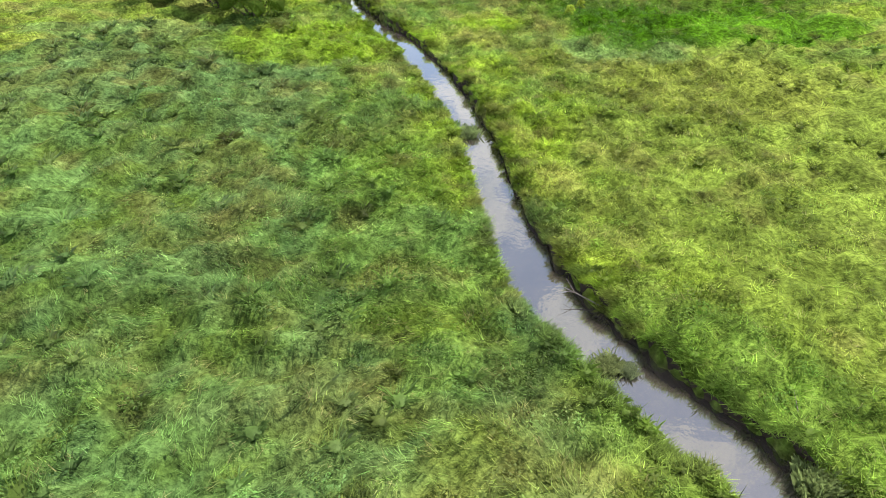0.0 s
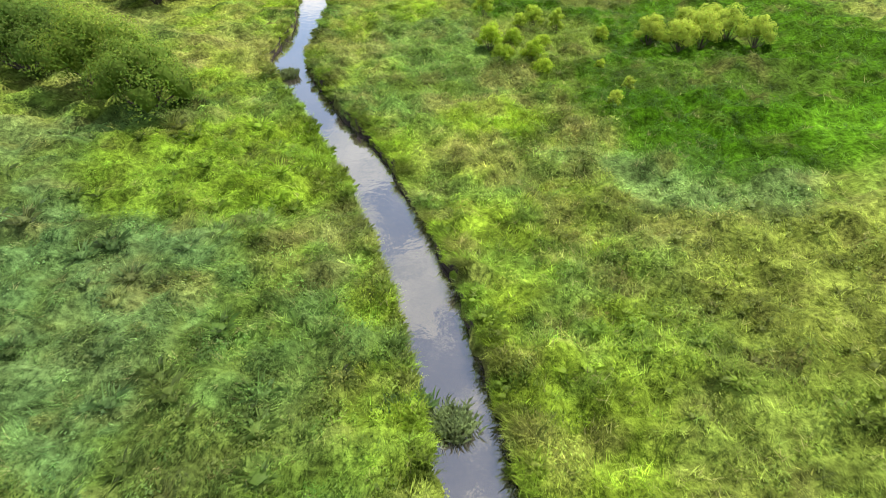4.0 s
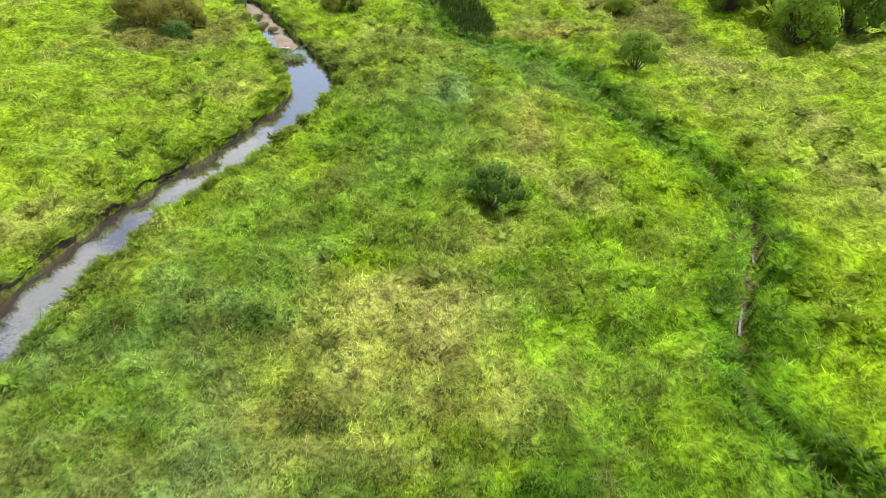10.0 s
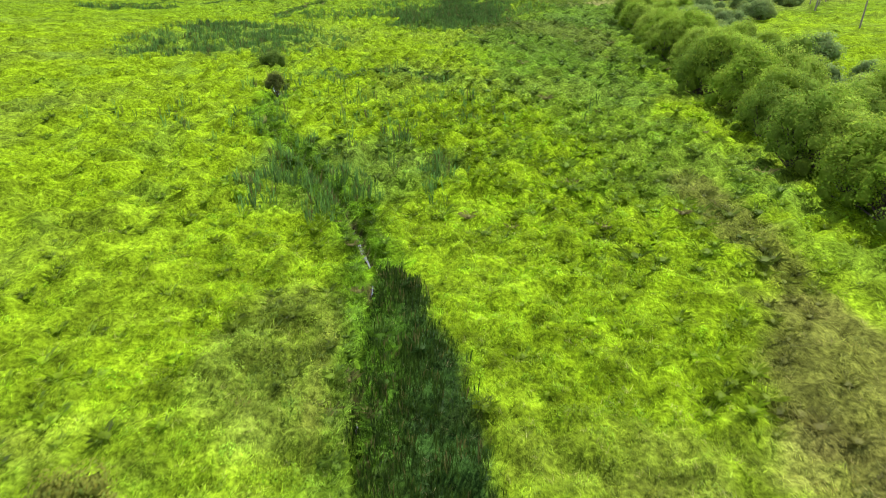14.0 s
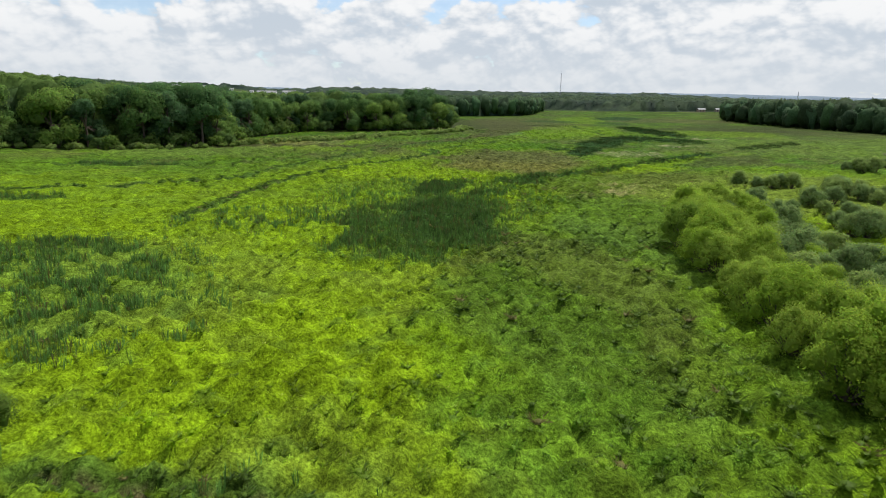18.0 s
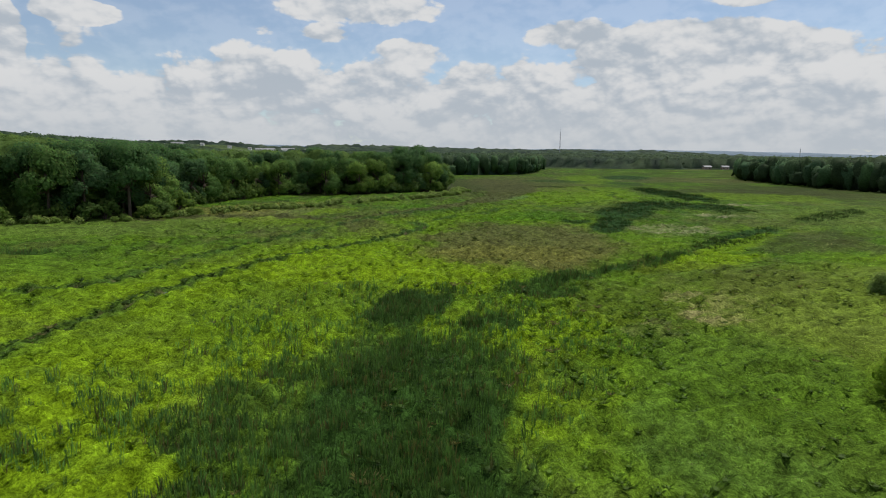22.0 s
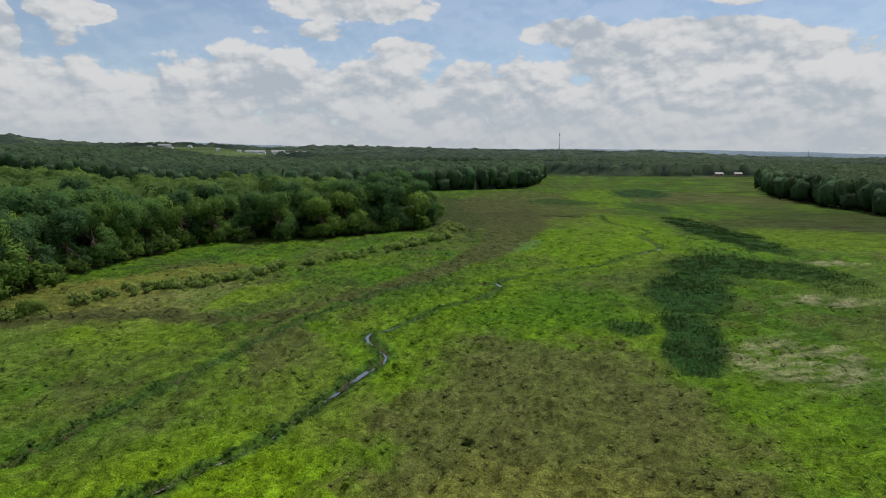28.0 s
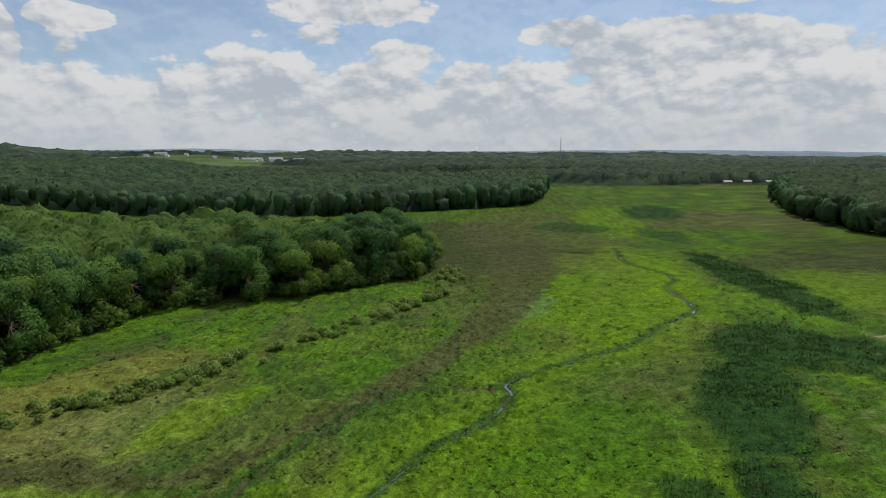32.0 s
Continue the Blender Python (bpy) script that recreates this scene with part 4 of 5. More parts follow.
bank_plants("ditch_plants", [STREAM[STREAM[:, 1] < 296], BACK_DITCH[BACK_DITCH[:, 1] < 300]], 0.6, 0.55, 131, "dark leafy plants lining the ditches")
bank_plants("stream_plants", [STREAM[STREAM[:, 1] > 294], BACK_DITCH[BACK_DITCH[:, 1] > 298]], 1.3, 0.32, 135, "low dark plants along the far stream")
lip_grass("ditch_grass", DITCH, 50, 136, "grass hanging over the near ditch")
bank_plants("near_ditch_plants", [DITCH, SIDE_DITCH, CREEK_END], 0.6, 0.42, 132, "dark leafy plants along the near ditch")
lip_grass("lip_grass", CREEK, 170, 134, "grass hanging over the creek's edge")
bank_plants("creek_plants", [CREEK], 0.11, 0.32, 133, "leafy green plants overhanging the creek banks", 0.16)


def leafy_clumps(name, x0, x1, y0, y1, n, size, seed, label, near, leaf=0.038, per=46):
    """Herb clumps of the sward in the colours of the plan: small leaves set over low domes."""
    s = tussock_spots(n, x0, x1, y0, y1, seed, size, near)
    rng = np.random.default_rng(seed)
    col, reed, rough = plan(s[:, 0], s[:, 1])
    r = s[:, 2] * (0.35 + 0.3 * rough)
    tint = col * (0.5 + 0.75 * rng.random((len(s), 1))) * (1 + rng.normal(0, 0.06, (len(s), 3)))
    z = lay(s[:, 0], s[:, 1])
    idx = np.repeat(np.arange(len(s)), per)
    m = len(idx)
    d = rng.normal(0, 1, (m, 3))
    d[:, 2] = np.abs(d[:, 2]) + 0.15
    d /= np.linalg.norm(d, axis=1)[:, None]
    p = np.stack([s[idx, 0], s[idx, 1], z[idx]], 1) + d * (r[idx] * (0.75 + 0.35 * rng.random(m)))[:, None] * np.array([1, 1, 0.75])
    q = d + np.array([0, 0, 0.5]) + rng.normal(0, 0.35, (m, 3))
    t = np.cross(q, rng.normal(0, 1, (m, 3)))
    t /= np.linalg.norm(t, axis=1)[:, None]
    b = np.cross(q, t)
    b /= np.linalg.norm(b, axis=1)[:, None]
    l = (leaf * (0.6 + 0.9 * rng.random(m)))[:, None]
    v = np.stack([p - t * l, p - b * l * 0.4, p + t * l, p + b * l * 0.4], 1).reshape(-1, 3)
    k = np.arange(m)[:, None] * 4
    f = np.concatenate([k + [0, 1, 2], k + [0, 2, 3]])
    c = np.repeat(tint[idx] * (0.8 + 0.4 * rng.random((m, 1))), 4, axis=0)
    thing(name, mesh_from(name, v, f, c, False, np.repeat(d * 0.7 + np.array([0, 0, 0.4]), 4, axis=0)), GRASS, label, "herbs", "stuff")


leafy_clumps("creekside_herbs", -14, 18, 2, 62, 8600, 0.55, 141, "leafy green herb clumps on the creek banks", lambda x, y, r: (np.abs(x - 0.02 * y) < 5 + 10 * r) & (fbm(x / 2.5, y / 2.5, 66) > 0.42))
leafy_clumps("meadow_herbs", -16, 19, 62, 124, 6200, 0.55, 142, "leafy green herb clumps in the meadow", lambda x, y, r: (np.abs(x - 0.025 * y) < 6 + 11 * r) & (fbm(x / 2.5, y / 2.5, 67) > 0.42))
leafy_clumps("marsh_herbs", 0, 45, 112, 245, 4200, 0.9, 143, "low leafy clumps in the marsh", lambda x, y, r: (fbm(x / 6, y / 6, 68) > 0.45) & (x < 18 + 0.12 * (y - 112) + 14 * r), 0.06, 34)


# ---- trees and shrubs ----
def crown(rng, lumps, leaf, per, tint, core=0.8, middle=(0, 0, 0)):
    """Leaves set round the lumps (x, y, z, radius, squash) of a crown."""
    V, F, C, W, base = [], [], [], [], 0
    middle = np.array(middle)

    def outward(d, p):
        q = p - middle
        q = q / (np.linalg.norm(q, axis=1)[:, None] + 1e-6)
        w = d * 0.8 + q * 0.45
        return w / np.linalg.norm(w, axis=1)[:, None]
    for cx, cy, cz, r, sq in lumps:
        centre = np.array([cx, cy, cz])
        v, f = lump(rng, centre, r * core, sq, 1)
        # the filler core is tinted 15 percent darker than the leaves round it
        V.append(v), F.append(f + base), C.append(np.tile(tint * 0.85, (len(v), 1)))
        e = v - centre
        W.append(outward(e / np.linalg.norm(e, axis=1)[:, None], v))
        base += len(v)
        n = int(per * r * r)
        d = rng.normal(0, 1, (n, 3))
        d /= np.linalg.norm(d, axis=1)[:, None]
        d[:, 2] = np.where(d[:, 2] < -0.5, -d[:, 2], d[:, 2])
        p = centre + d * np.array([r, r, r * sq]) * (0.72 + 0.42 * rng.random((n, 1)))
        q = d + rng.normal(0, 0.28, (n, 3))
        t = np.cross(q, rng.normal(0, 1, (n, 3)))
        t /= np.linalg.norm(t, axis=1)[:, None]
        b = np.cross(q, t)
        b /= np.linalg.norm(b, axis=1)[:, None]
        s = leaf * (0.6 + 0.8 * rng.random((n, 1)))
        quad = np.stack([p - t * s, p - b * s * 0.6, p + t * s, p + b * s * 0.6], 1).reshape(-1, 3)
        k = np.arange(n)[:, None] * 4 + base
        F.append(np.concatenate([k + [0, 1, 2], k + [0, 2, 3]]))
        V.append(quad)
        shade = (0.86 + 0.28 * rng.random((n, 1)))
        C.append(np.repeat(tint * shade * (1 + rng.normal(0, 0.06, (n, 3))), 4, axis=0))
        W.append(np.repeat(outward(d, p), 4, axis=0))
        base += 4 * n
    return np.concatenate(V), np.concatenate(F), np.concatenate(C), False, np.concatenate(W)


def limb(bm, a, b, ra, rb, n=6, root=None):
    """A tapered round limb from a to b; with a root vertex it springs from there."""
    a, b = Vector(a), Vector(b)
    q = (b - a).to_track_quat("Z", "Y")
    ring = [[bm.verts.new(p + q @ Vector((math.cos(2 * math.pi * k / n) * r, math.sin(2 * math.pi * k / n) * r, 0))) for k in range(n)] for p, r in ((a + (b - a) * (0.04 if root else 0), ra), (b, rb))]
    for k in range(n):
        bm.faces.new((ring[0][k], ring[0][(k + 1) % n], ring[1][(k + 1) % n], ring[1][k]))
        if root:
            bm.faces.new((root, ring[0][(k + 1) % n], ring[0][k]))
    top = bm.verts.new(b)
    for k in range(n):
        bm.faces.new((ring[1][k], ring[1][(k + 1) % n], top))
    return top


def finish(bm, name):
    me = bpy.data.meshes.new(name)
    bm.to_mesh(me)
    bm.free()
    return me


def make_tree(seed, height, radius, tint, leaf=0.30, per=46, label=""):
    rng = np.random.default_rng(seed)
    tree = tagged(new("tree"), label, "tree", "trees of the wood")
    bm = bmesh.new()
    fork = height * 0.38
    crotch = limb(bm, (0, 0, -0.6), (0, 0, fork), height * 0.022, height * 0.016)
    lumps = [(0, 0, height * 0.74, radius * 0.66, 0.9)]
    for k in range(16):
        a = k * 2.4 + rng.random()
        rr = radius * (0.5 + 0.35 * rng.random())
        zz = height * (0.17 + 0.66 * ((k * 0.37) % 1))
        rr *= 1.15 - 0.5 * max(0, zz / height - 0.55)
        tip = (math.cos(a) * rr, math.sin(a) * rr, zz)
        limb(bm, (0, 0, fork), tip, height * 0.009, height * 0.003, 5, crotch)
        lumps.append((*tip, radius * (0.30 + 0.2 * rng.random()), 0.85 + 0.3 * rng.random()))
    limb(bm, (0, 0, fork), (0, 0, height * 0.85), height * 0.015, height * 0.004, 6, crotch)
    part("trunk", finish(bm, "trunk"), BARK, tree, "brown tapered trunk with limbs")
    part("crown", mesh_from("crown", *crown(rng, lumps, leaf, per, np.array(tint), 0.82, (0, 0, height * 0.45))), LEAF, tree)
    return tree


def make_shrub(seed, height, radius, tint, leaf=0.16, per=150, label="", name="shrub", group="", tall=1.0, puffs=9, puff=0.34):
    rng = np.random.default_rng(seed)
    bush = tagged(new(name), label, "shrub", group)
    bm = bmesh.new()
    stool = bm.verts.new((0, 0, -0.3))
    lumps = []
    for k in range(puffs):
        a = k * 2.4 + rng.random() * 0.8
        up = ((k + 0.5) / puffs) ** 0.7
        rr = radius * 0.74 * math.sqrt(max(0.0, 1 - up ** 2.2)) * (0.8 + 0.35 * rng.random())
        tip = (math.cos(a) * rr, math.sin(a) * rr, height * (0.10 + 0.66 * up) * (0.9 + 0.2 * rng.random()))
        limb(bm, (0, 0, -0.3), tip, 0.035 * radius, 0.01 * radius, 5, stool)
        lumps.append((*tip, radius * (puff + 0.16 * rng.random()), tall * (0.75 + 0.35 * rng.random())))
    lumps.append((0, 0, height * 0.4, radius * 0.6, 0.5 * height / radius))
    part("stem", finish(bm, "stem"), BARK, bush, "brown forked stem")
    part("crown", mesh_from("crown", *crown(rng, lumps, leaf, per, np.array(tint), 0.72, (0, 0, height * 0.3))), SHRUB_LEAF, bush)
    return bush


def ground_at(x, y):
    return float(ground_height(np.array([x], float), np.array([y], float), False)[0])


def place_all(makers, spots, rng, spread=0.18):
    """Copies of the given things at x, y, size."""
    used = set()
    for n, (x, y, s) in enumerate(spots):
        k = int(rng.integers(len(makers)))
        m = Matrix.LocRotScale((x, y, ground_at(x, y) - 0.1), Euler((0, 0, rng.random() * 6.28)), None)
        if k not in used:
            used.add(k)
            ob = makers[k]
            ob.matrix_basis = m
        else:
            ob = copy_thing(makers[k], m)
        f = s * (1 + spread * (rng.random() * 2 - 1))
        ob.scale = (f, f, f * (0.92 + 0.16 * rng.random()))
    for k, ob in enumerate(makers):
        if k not in used:
            for child in list(ob.children_recursive):
                bpy.data.objects.remove(child)
            bpy.data.objects.remove(ob)


RNG = np.random.default_rng(7)
WOOD = "dark green broadleaf tree in the wood"
trees = [make_tree(200 + k, h, r, c, label=l) for k, (h, r, c, l) in enumerate([
    (17, 5.6, (0.058, 0.110, 0.028), "tall dark green broadleaf tree at the wood's edge"), (18.5, 6.0, (0.046, 0.094, 0.030), "tall deep green broadleaf tree with a domed crown"),
    (15.5, 5.4, (0.076, 0.130, 0.028), "mid green broadleaf tree with a rounded crown"), (18, 5.0, (0.042, 0.084, 0.032), "dark narrow-crowned broadleaf tree"), (14.5, 5.8, (0.090, 0.150, 0.028), "spreading lighter green broadleaf tree")])]


spots = []
for row in range(4):
    for y in np.arange(215, 470, 6.6):
        x = float(wood_edge(y)) - 3 - row * 6.8 + RNG.normal(0, 1.6)
        yy = y + RNG.normal(0, 1.8) + (row % 2) * 3
        if yy > 462 - row * 3.2 or x < -130:
            continue
        spots.append((x, yy, 0.92 if row else 0.85))
# the wood's far side, closing the tip
for k in range(26):
    spots.append((-8 - 60 * RNG.random(), 425 + 45 * RNG.random(), 0.95))
place_all(trees, spots, RNG)


def far_wood(name, spots_xyhr, seed, label, tint, detail, leaves):
    """Far crowns, too many to count, as one mesh of knobbly domes that close into a canopy."""
    rng = np.random.default_rng(seed)
    heads = [lump(rng, np.zeros(3), 1.0, 1.0, detail) for _ in range(8)]
    V, F, C, W, base = [], [], [], [], 0
    s = np.array(spots_xyhr)
    floor = ground_height(s[:, 0], s[:, 1], False)
    for (x, y, h, r), g in zip(s, floor):
        v, f = heads[rng.integers(8)]
        a = rng.random() * 6.28
        rot = np.array([[math.cos(a), -math.sin(a), 0], [math.sin(a), math.cos(a), 0], [0, 0, 1]])
        p = v @ rot.T
        skirt = np.where(p[:, 2] < 0, 0.97 / np.clip(np.sqrt(np.clip(1 - p[:, 2] ** 2, 0, 1)), 0.5, 1), 1.0)
        p[:, :2] *= skirt[:, None]
        p[:, 2] = np.where(p[:, 2] < 0, p[:, 2] * 1.1, p[:, 2] * 0.55)
        p = p * np.array([r, r, h * 0.66]) + np.array([x, y, g + h * 0.62])
        p += rng.normal(0, 0.06 * r, p.shape)
        V.append(p), F.append(f + base)
        own = np.array(tint) * (0.65 + 0.7 * rng.random()) * (1 + rng.normal(0, 0.05, 3))
        C.append(np.tile(own, (len(p), 1)))
        base += len(p)
        d = rng.normal(0, 1, (leaves, 3))
        d[:, 2] = np.abs(d[:, 2]) * 0.9 - 0.15
        d /= np.linalg.norm(d, axis=1)[:, None]
        q = d * np.array([r, r, h * 0.36]) * (0.85 + 0.25 * rng.random((leaves, 1))) + np.array([x, y, g + h * 0.62])
        t = np.cross(d + rng.normal(0, 0.3, d.shape), rng.normal(0, 1, d.shape))
        t /= np.linalg.norm(t, axis=1)[:, None]
        u = np.cross(d, t) * 0.7
        l = 0.1 * r * (0.6 + 0.8 * rng.random((leaves, 1)))
        V.append(np.stack([q - t * l, q - u * l, q + t * l, q + u * l], 1).reshape(-1, 3))
        k = np.arange(leaves)[:, None] * 4 + base
        F.append(np.concatenate([k + [0, 1, 2], k + [0, 2, 3]]))
        C.append(np.repeat(own * (0.85 + 0.3 * rng.random((leaves, 1))), 4, axis=0))
        W.append((v @ rot.T) / np.linalg.norm(v, axis=1)[:, None])
        W.append(np.repeat(d, 4, axis=0))
        base += 4 * leaves
    thing(name, mesh_from(name, np.concatenate(V), np.concatenate(F), np.concatenate(C), True, np.concatenate(W)), LEAF, label, "trees", "stuff")


def edge_row(edge, y0, y1, gap, side, seed, h=(8, 18), r=(3.2, 6.0)):
    """A close row of crowns along a wood's edge."""
    rng = np.random.default_rng(seed)
    return [(float(edge(y)) + side * rng.uniform(-1, 9), y + rng.normal(0, 2), rng.uniform(*h), rng.uniform(*r)) for y in np.arange(y0, y1, gap)]


def worley(x, y, seed):
    """Distance to the nearest of scattered crown tops, one a unit cell, and that crown's own number from 0 to 1."""
    best, own = np.full(x.shape, 9.0), np.zeros(x.shape)
    xi, yi = np.floor(x), np.floor(y)
    for i in (-1, 0, 1):
        for j in (-1, 0, 1):
            cx, cy = xi + i, yi + j
            h = np.sin(cx * 127.1 + cy * 311.7 + seed * 74.7) * 43758.5453
            g = np.sin(cx * 269.5 + cy * 183.3 + seed * 31.3) * 24634.6345
            h, g = h - np.floor(h), g - np.floor(g)
            d = np.hypot(cx + 0.15 + 0.7 * h - x, cy + 0.15 + 0.7 * g - y)
            own = np.where(d < best, (h * 7.3 + g * 3.1) % 1.0, own)
            best = np.minimum(best, d)
    return best, own


def canopy(name, box, steps, mask, height, size, seed, label, tint, leaves=0, leaf=0.5):
    """The closed roof of a wood seen from outside: rounded crowns of uneven height, with leaf sprays over them."""
    def roof(x, y):
        d, own = worley(x / size + 0.35 * (vnoise(x / size, y / size, seed) - 0.5), y / size, seed)
        m = step(0.25, 0.75, mask(x, y))
        dome = np.sqrt(np.clip(1.05 - (d / 0.78) ** 2, 0.01, 1))
        z = height * (0.60 + 0.30 * own) + 0.8 * size * (dome - 0.75) + 0.16 * size * (fbm(x / size * 3, y / size * 3, seed + 3, 3) - 0.5) * 2
        return ground_height(x, y, False) + z * m - 0.5, own, m
    xs, ys = np.arange(box[0], box[1], steps[0]), np.arange(box[2], box[3], steps[1])
    gx, gy = np.meshgrid(xs, ys)
    x, y = gx.ravel(), gy.ravel()
    z, own, m = roof(x, y)
    nx = len(xs)
    i = (np.arange(len(ys) - 1)[:, None] * nx + np.arange(nx - 1)).ravel()
    f = np.stack([i, i + 1, i + nx + 1, i + nx], 1)
    f = f[m[f].max(axis=1) > 0.02]
    used, back = np.unique(f, return_inverse=True)
    shade = lambda o: (0.62 + 0.76 * o)[:, None] * (1 + np.stack([0.25 * (o - 0.4), 0.1 * (o - 0.5), -0.2 * (o - 0.5)], 1))
    V, F, C = np.stack([x, y, z], 1)[used], back.reshape(-1, 4), np.array(tint) * shade(own[used])
    F = np.concatenate([F[:, [0, 1, 2]], F[:, [0, 2, 3]]])

    def normals(px, py, e):
        n = np.stack([(roof(px - e, py)[0] - roof(px + e, py)[0]) / (2 * e), (roof(px, py - e)[0] - roof(px, py + e)[0]) / (2 * e), np.ones(len(px))], 1)
        return n / np.linalg.norm(n, axis=1)[:, None]
    W = normals(V[:, 0], V[:, 1], 0.12 * size)
    if leaves:
        rng = np.random.default_rng(seed)
        px, py = rng.uniform(box[0], box[1], leaves), rng.uniform(box[2], box[3], leaves)
        pz, o, mm = roof(px, py)
        ok = mm > 0.4
        px, py, pz, o = px[ok], py[ok], pz[ok], o[ok]
        d = normals(px, py, 0.12 * size)
        q = np.stack([px, py, pz], 1) + d * (leaf * rng.uniform(-0.2, 0.8, (len(px), 1)))
        t = np.cross(d + rng.normal(0, 0.5, d.shape), rng.normal(0, 1, d.shape))
        t /= np.linalg.norm(t, axis=1)[:, None]
        u = np.cross(d, t) * 0.7
        l = leaf * (0.5 + rng.random((len(px), 1)))
        k = np.arange(len(px))[:, None] * 4 + len(V)
        F = np.concatenate([F, k + [0, 1, 2], k + [0, 2, 3]])
        V = np.concatenate([V, np.stack([q - t * l, q - u * l, q + t * l, q + u * l], 1).reshape(-1, 3)])
        C = np.concatenate([C, np.repeat(np.array(tint) * shade(o) * (0.7 + 0.6 * rng.random((len(px), 1))), 4, axis=0)])
        W = np.concatenate([W, np.repeat(d, 4, axis=0)])
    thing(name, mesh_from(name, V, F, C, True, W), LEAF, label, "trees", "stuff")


def middle_edge(y):
    return np.interp(y, [640, 715, 760, 1000], [-60, 78, 92, 140])


def east_edge(y):
    return np.interp(y, [330, 380, 500, 573, 642, 800, 1000], [236, 214, 206, 212, 230, 300, 430])


def in_view(x, y):
    """The fan of land that the flight can see, with a margin."""
    return step(30, 0, np.abs(x - 10) - 0.78 * (y - 110) - 30)


canopy("back_wood", (-290, 12, 200, 505), (1.5, 1.5), lambda x, y: step(0, 4, np.interp(y, [225, 289, 302, 320, 335, 355, 380, 405, 420, 440, 455, 480, 505], [-150, -97, -78, -62, -63, -64, -61, -54, -30, -10, -4, -20, -60]) - 13 - x) * in_view(x, y) * step(504, 496, y),
       17.5, 8.0, 301, "dark green wood behind the first trees", (0.046, 0.082, 0.022), 140000, 0.42)
# farther woods get a bluer tint: distance haze painted into the leaf colour
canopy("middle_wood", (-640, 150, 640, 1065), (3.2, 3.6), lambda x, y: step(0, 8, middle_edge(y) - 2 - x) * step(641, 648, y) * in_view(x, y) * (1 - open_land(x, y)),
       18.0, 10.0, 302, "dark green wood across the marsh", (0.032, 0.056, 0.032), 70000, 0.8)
far_wood("middle_wood_edge", edge_row(middle_edge, 642, 1000, 2.2, -1, 311) + [(x, 643 + 4 * (k % 3), 12 + k % 5, 4.5) for k, x in enumerate(range(-420, -56, 4))], 302, "rounded crowns along the edge of the far wood", (0.050, 0.088, 0.040), 2, 40)
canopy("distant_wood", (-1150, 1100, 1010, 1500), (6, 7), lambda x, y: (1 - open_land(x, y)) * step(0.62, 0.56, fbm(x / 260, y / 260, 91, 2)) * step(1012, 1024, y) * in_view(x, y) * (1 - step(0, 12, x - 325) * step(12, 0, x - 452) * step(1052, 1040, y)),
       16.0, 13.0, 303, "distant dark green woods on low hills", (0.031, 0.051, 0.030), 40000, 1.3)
# the farthest two are paler as well, with more haze in the tint
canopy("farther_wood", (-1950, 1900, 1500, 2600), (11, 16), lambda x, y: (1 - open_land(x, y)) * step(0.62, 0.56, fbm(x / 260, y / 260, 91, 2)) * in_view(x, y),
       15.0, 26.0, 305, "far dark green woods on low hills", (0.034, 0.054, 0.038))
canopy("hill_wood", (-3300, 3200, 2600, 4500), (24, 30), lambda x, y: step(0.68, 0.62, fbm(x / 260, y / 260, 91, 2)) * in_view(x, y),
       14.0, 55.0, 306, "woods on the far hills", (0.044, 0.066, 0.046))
canopy("east_wood", (195, 640, 330, 1010), (3.2, 3.6), lambda x, y: step(0, 8, x - east_edge(y) - 6) * in_view(x, y), 17.0, 10.0, 304, "dark green wood along the marsh's far side", (0.030, 0.050, 0.024), 40000, 0.7)
far_wood("east_wood_edge", edge_row(east_edge, 335, 1000, 2.4, 1, 312), 304, "rounded crowns along the edge of the eastern wood", (0.048, 0.082, 0.038), 2, 40)


# ---- willow thicket and single shrubs ----
WILLOW = [(0.190, 0.285, 0.030), (0.215, 0.310, 0.038), (0.155, 0.245, 0.030), (0.190, 0.295, 0.028)]
willows = [make_shrub(400 + k, 4.7, 2.35, c, 0.06, 480, "yellow-green willow shrub in a thicket", "willow", "willows of the thicket", 1.1, 26, 0.24) for k, c in enumerate(WILLOW)]
spots = []
edge = lambda y: np.interp(y, [92, 100, 110, 130, 150, 170, 190, 215], [20.5, 18.8, 18.8, 20.8, 24.6, 25.4, 29.4, 38])
for y in np.arange(94, 212, 2.6):
    for row in range(3):
        if row and RNG.random() < 0.16 * row:
            continue
        spots.append((float(edge(y)) + 1.9 + row * 2.7 + RNG.normal(0, 0.9), y + RNG.normal(0, 0.9), (0.95 - 0.1 * row) * (0.75 + 0.45 * RNG.random()) * (1.0 if y > 116 else 0.85)))
place_all(willows, spots, RNG)
alders = [make_shrub(440 + k, 3.4, 2.0, c, 0.09, 300, "grey-green shrub behind the willow thicket", "thicket_shrub", "grey-green shrubs of the thicket", 1.0, 12) for k, c in enumerate([(0.150, 0.220, 0.070), (0.175, 0.245, 0.065), (0.128, 0.192, 0.062)])]
spots = [(float(edge(y)) + 8.6 + k + RNG.normal(0, 1.3), y + RNG.normal(0, 1.2), 0.6 + 0.4 * RNG.random()) for k in (0, 3.4) for y in np.arange(114 + 4 * k, 214, 2.9 + 0.6 * k)]
for x, y in ((62, 238), (64, 235), (66, 231), (66, 225), (58, 210), (68, 220), (58, 219), (91, 259), (104, 271), (51, 198), (53, 199), (48, 214), (38, 185), (39, 181), (38, 176)):
    spots += [(x + RNG.normal(0, 2.0), y + RNG.normal(0, 1.6), 0.4 + 0.5 * RNG.random()) for _ in range(4)]
place_all(alders, spots, RNG)

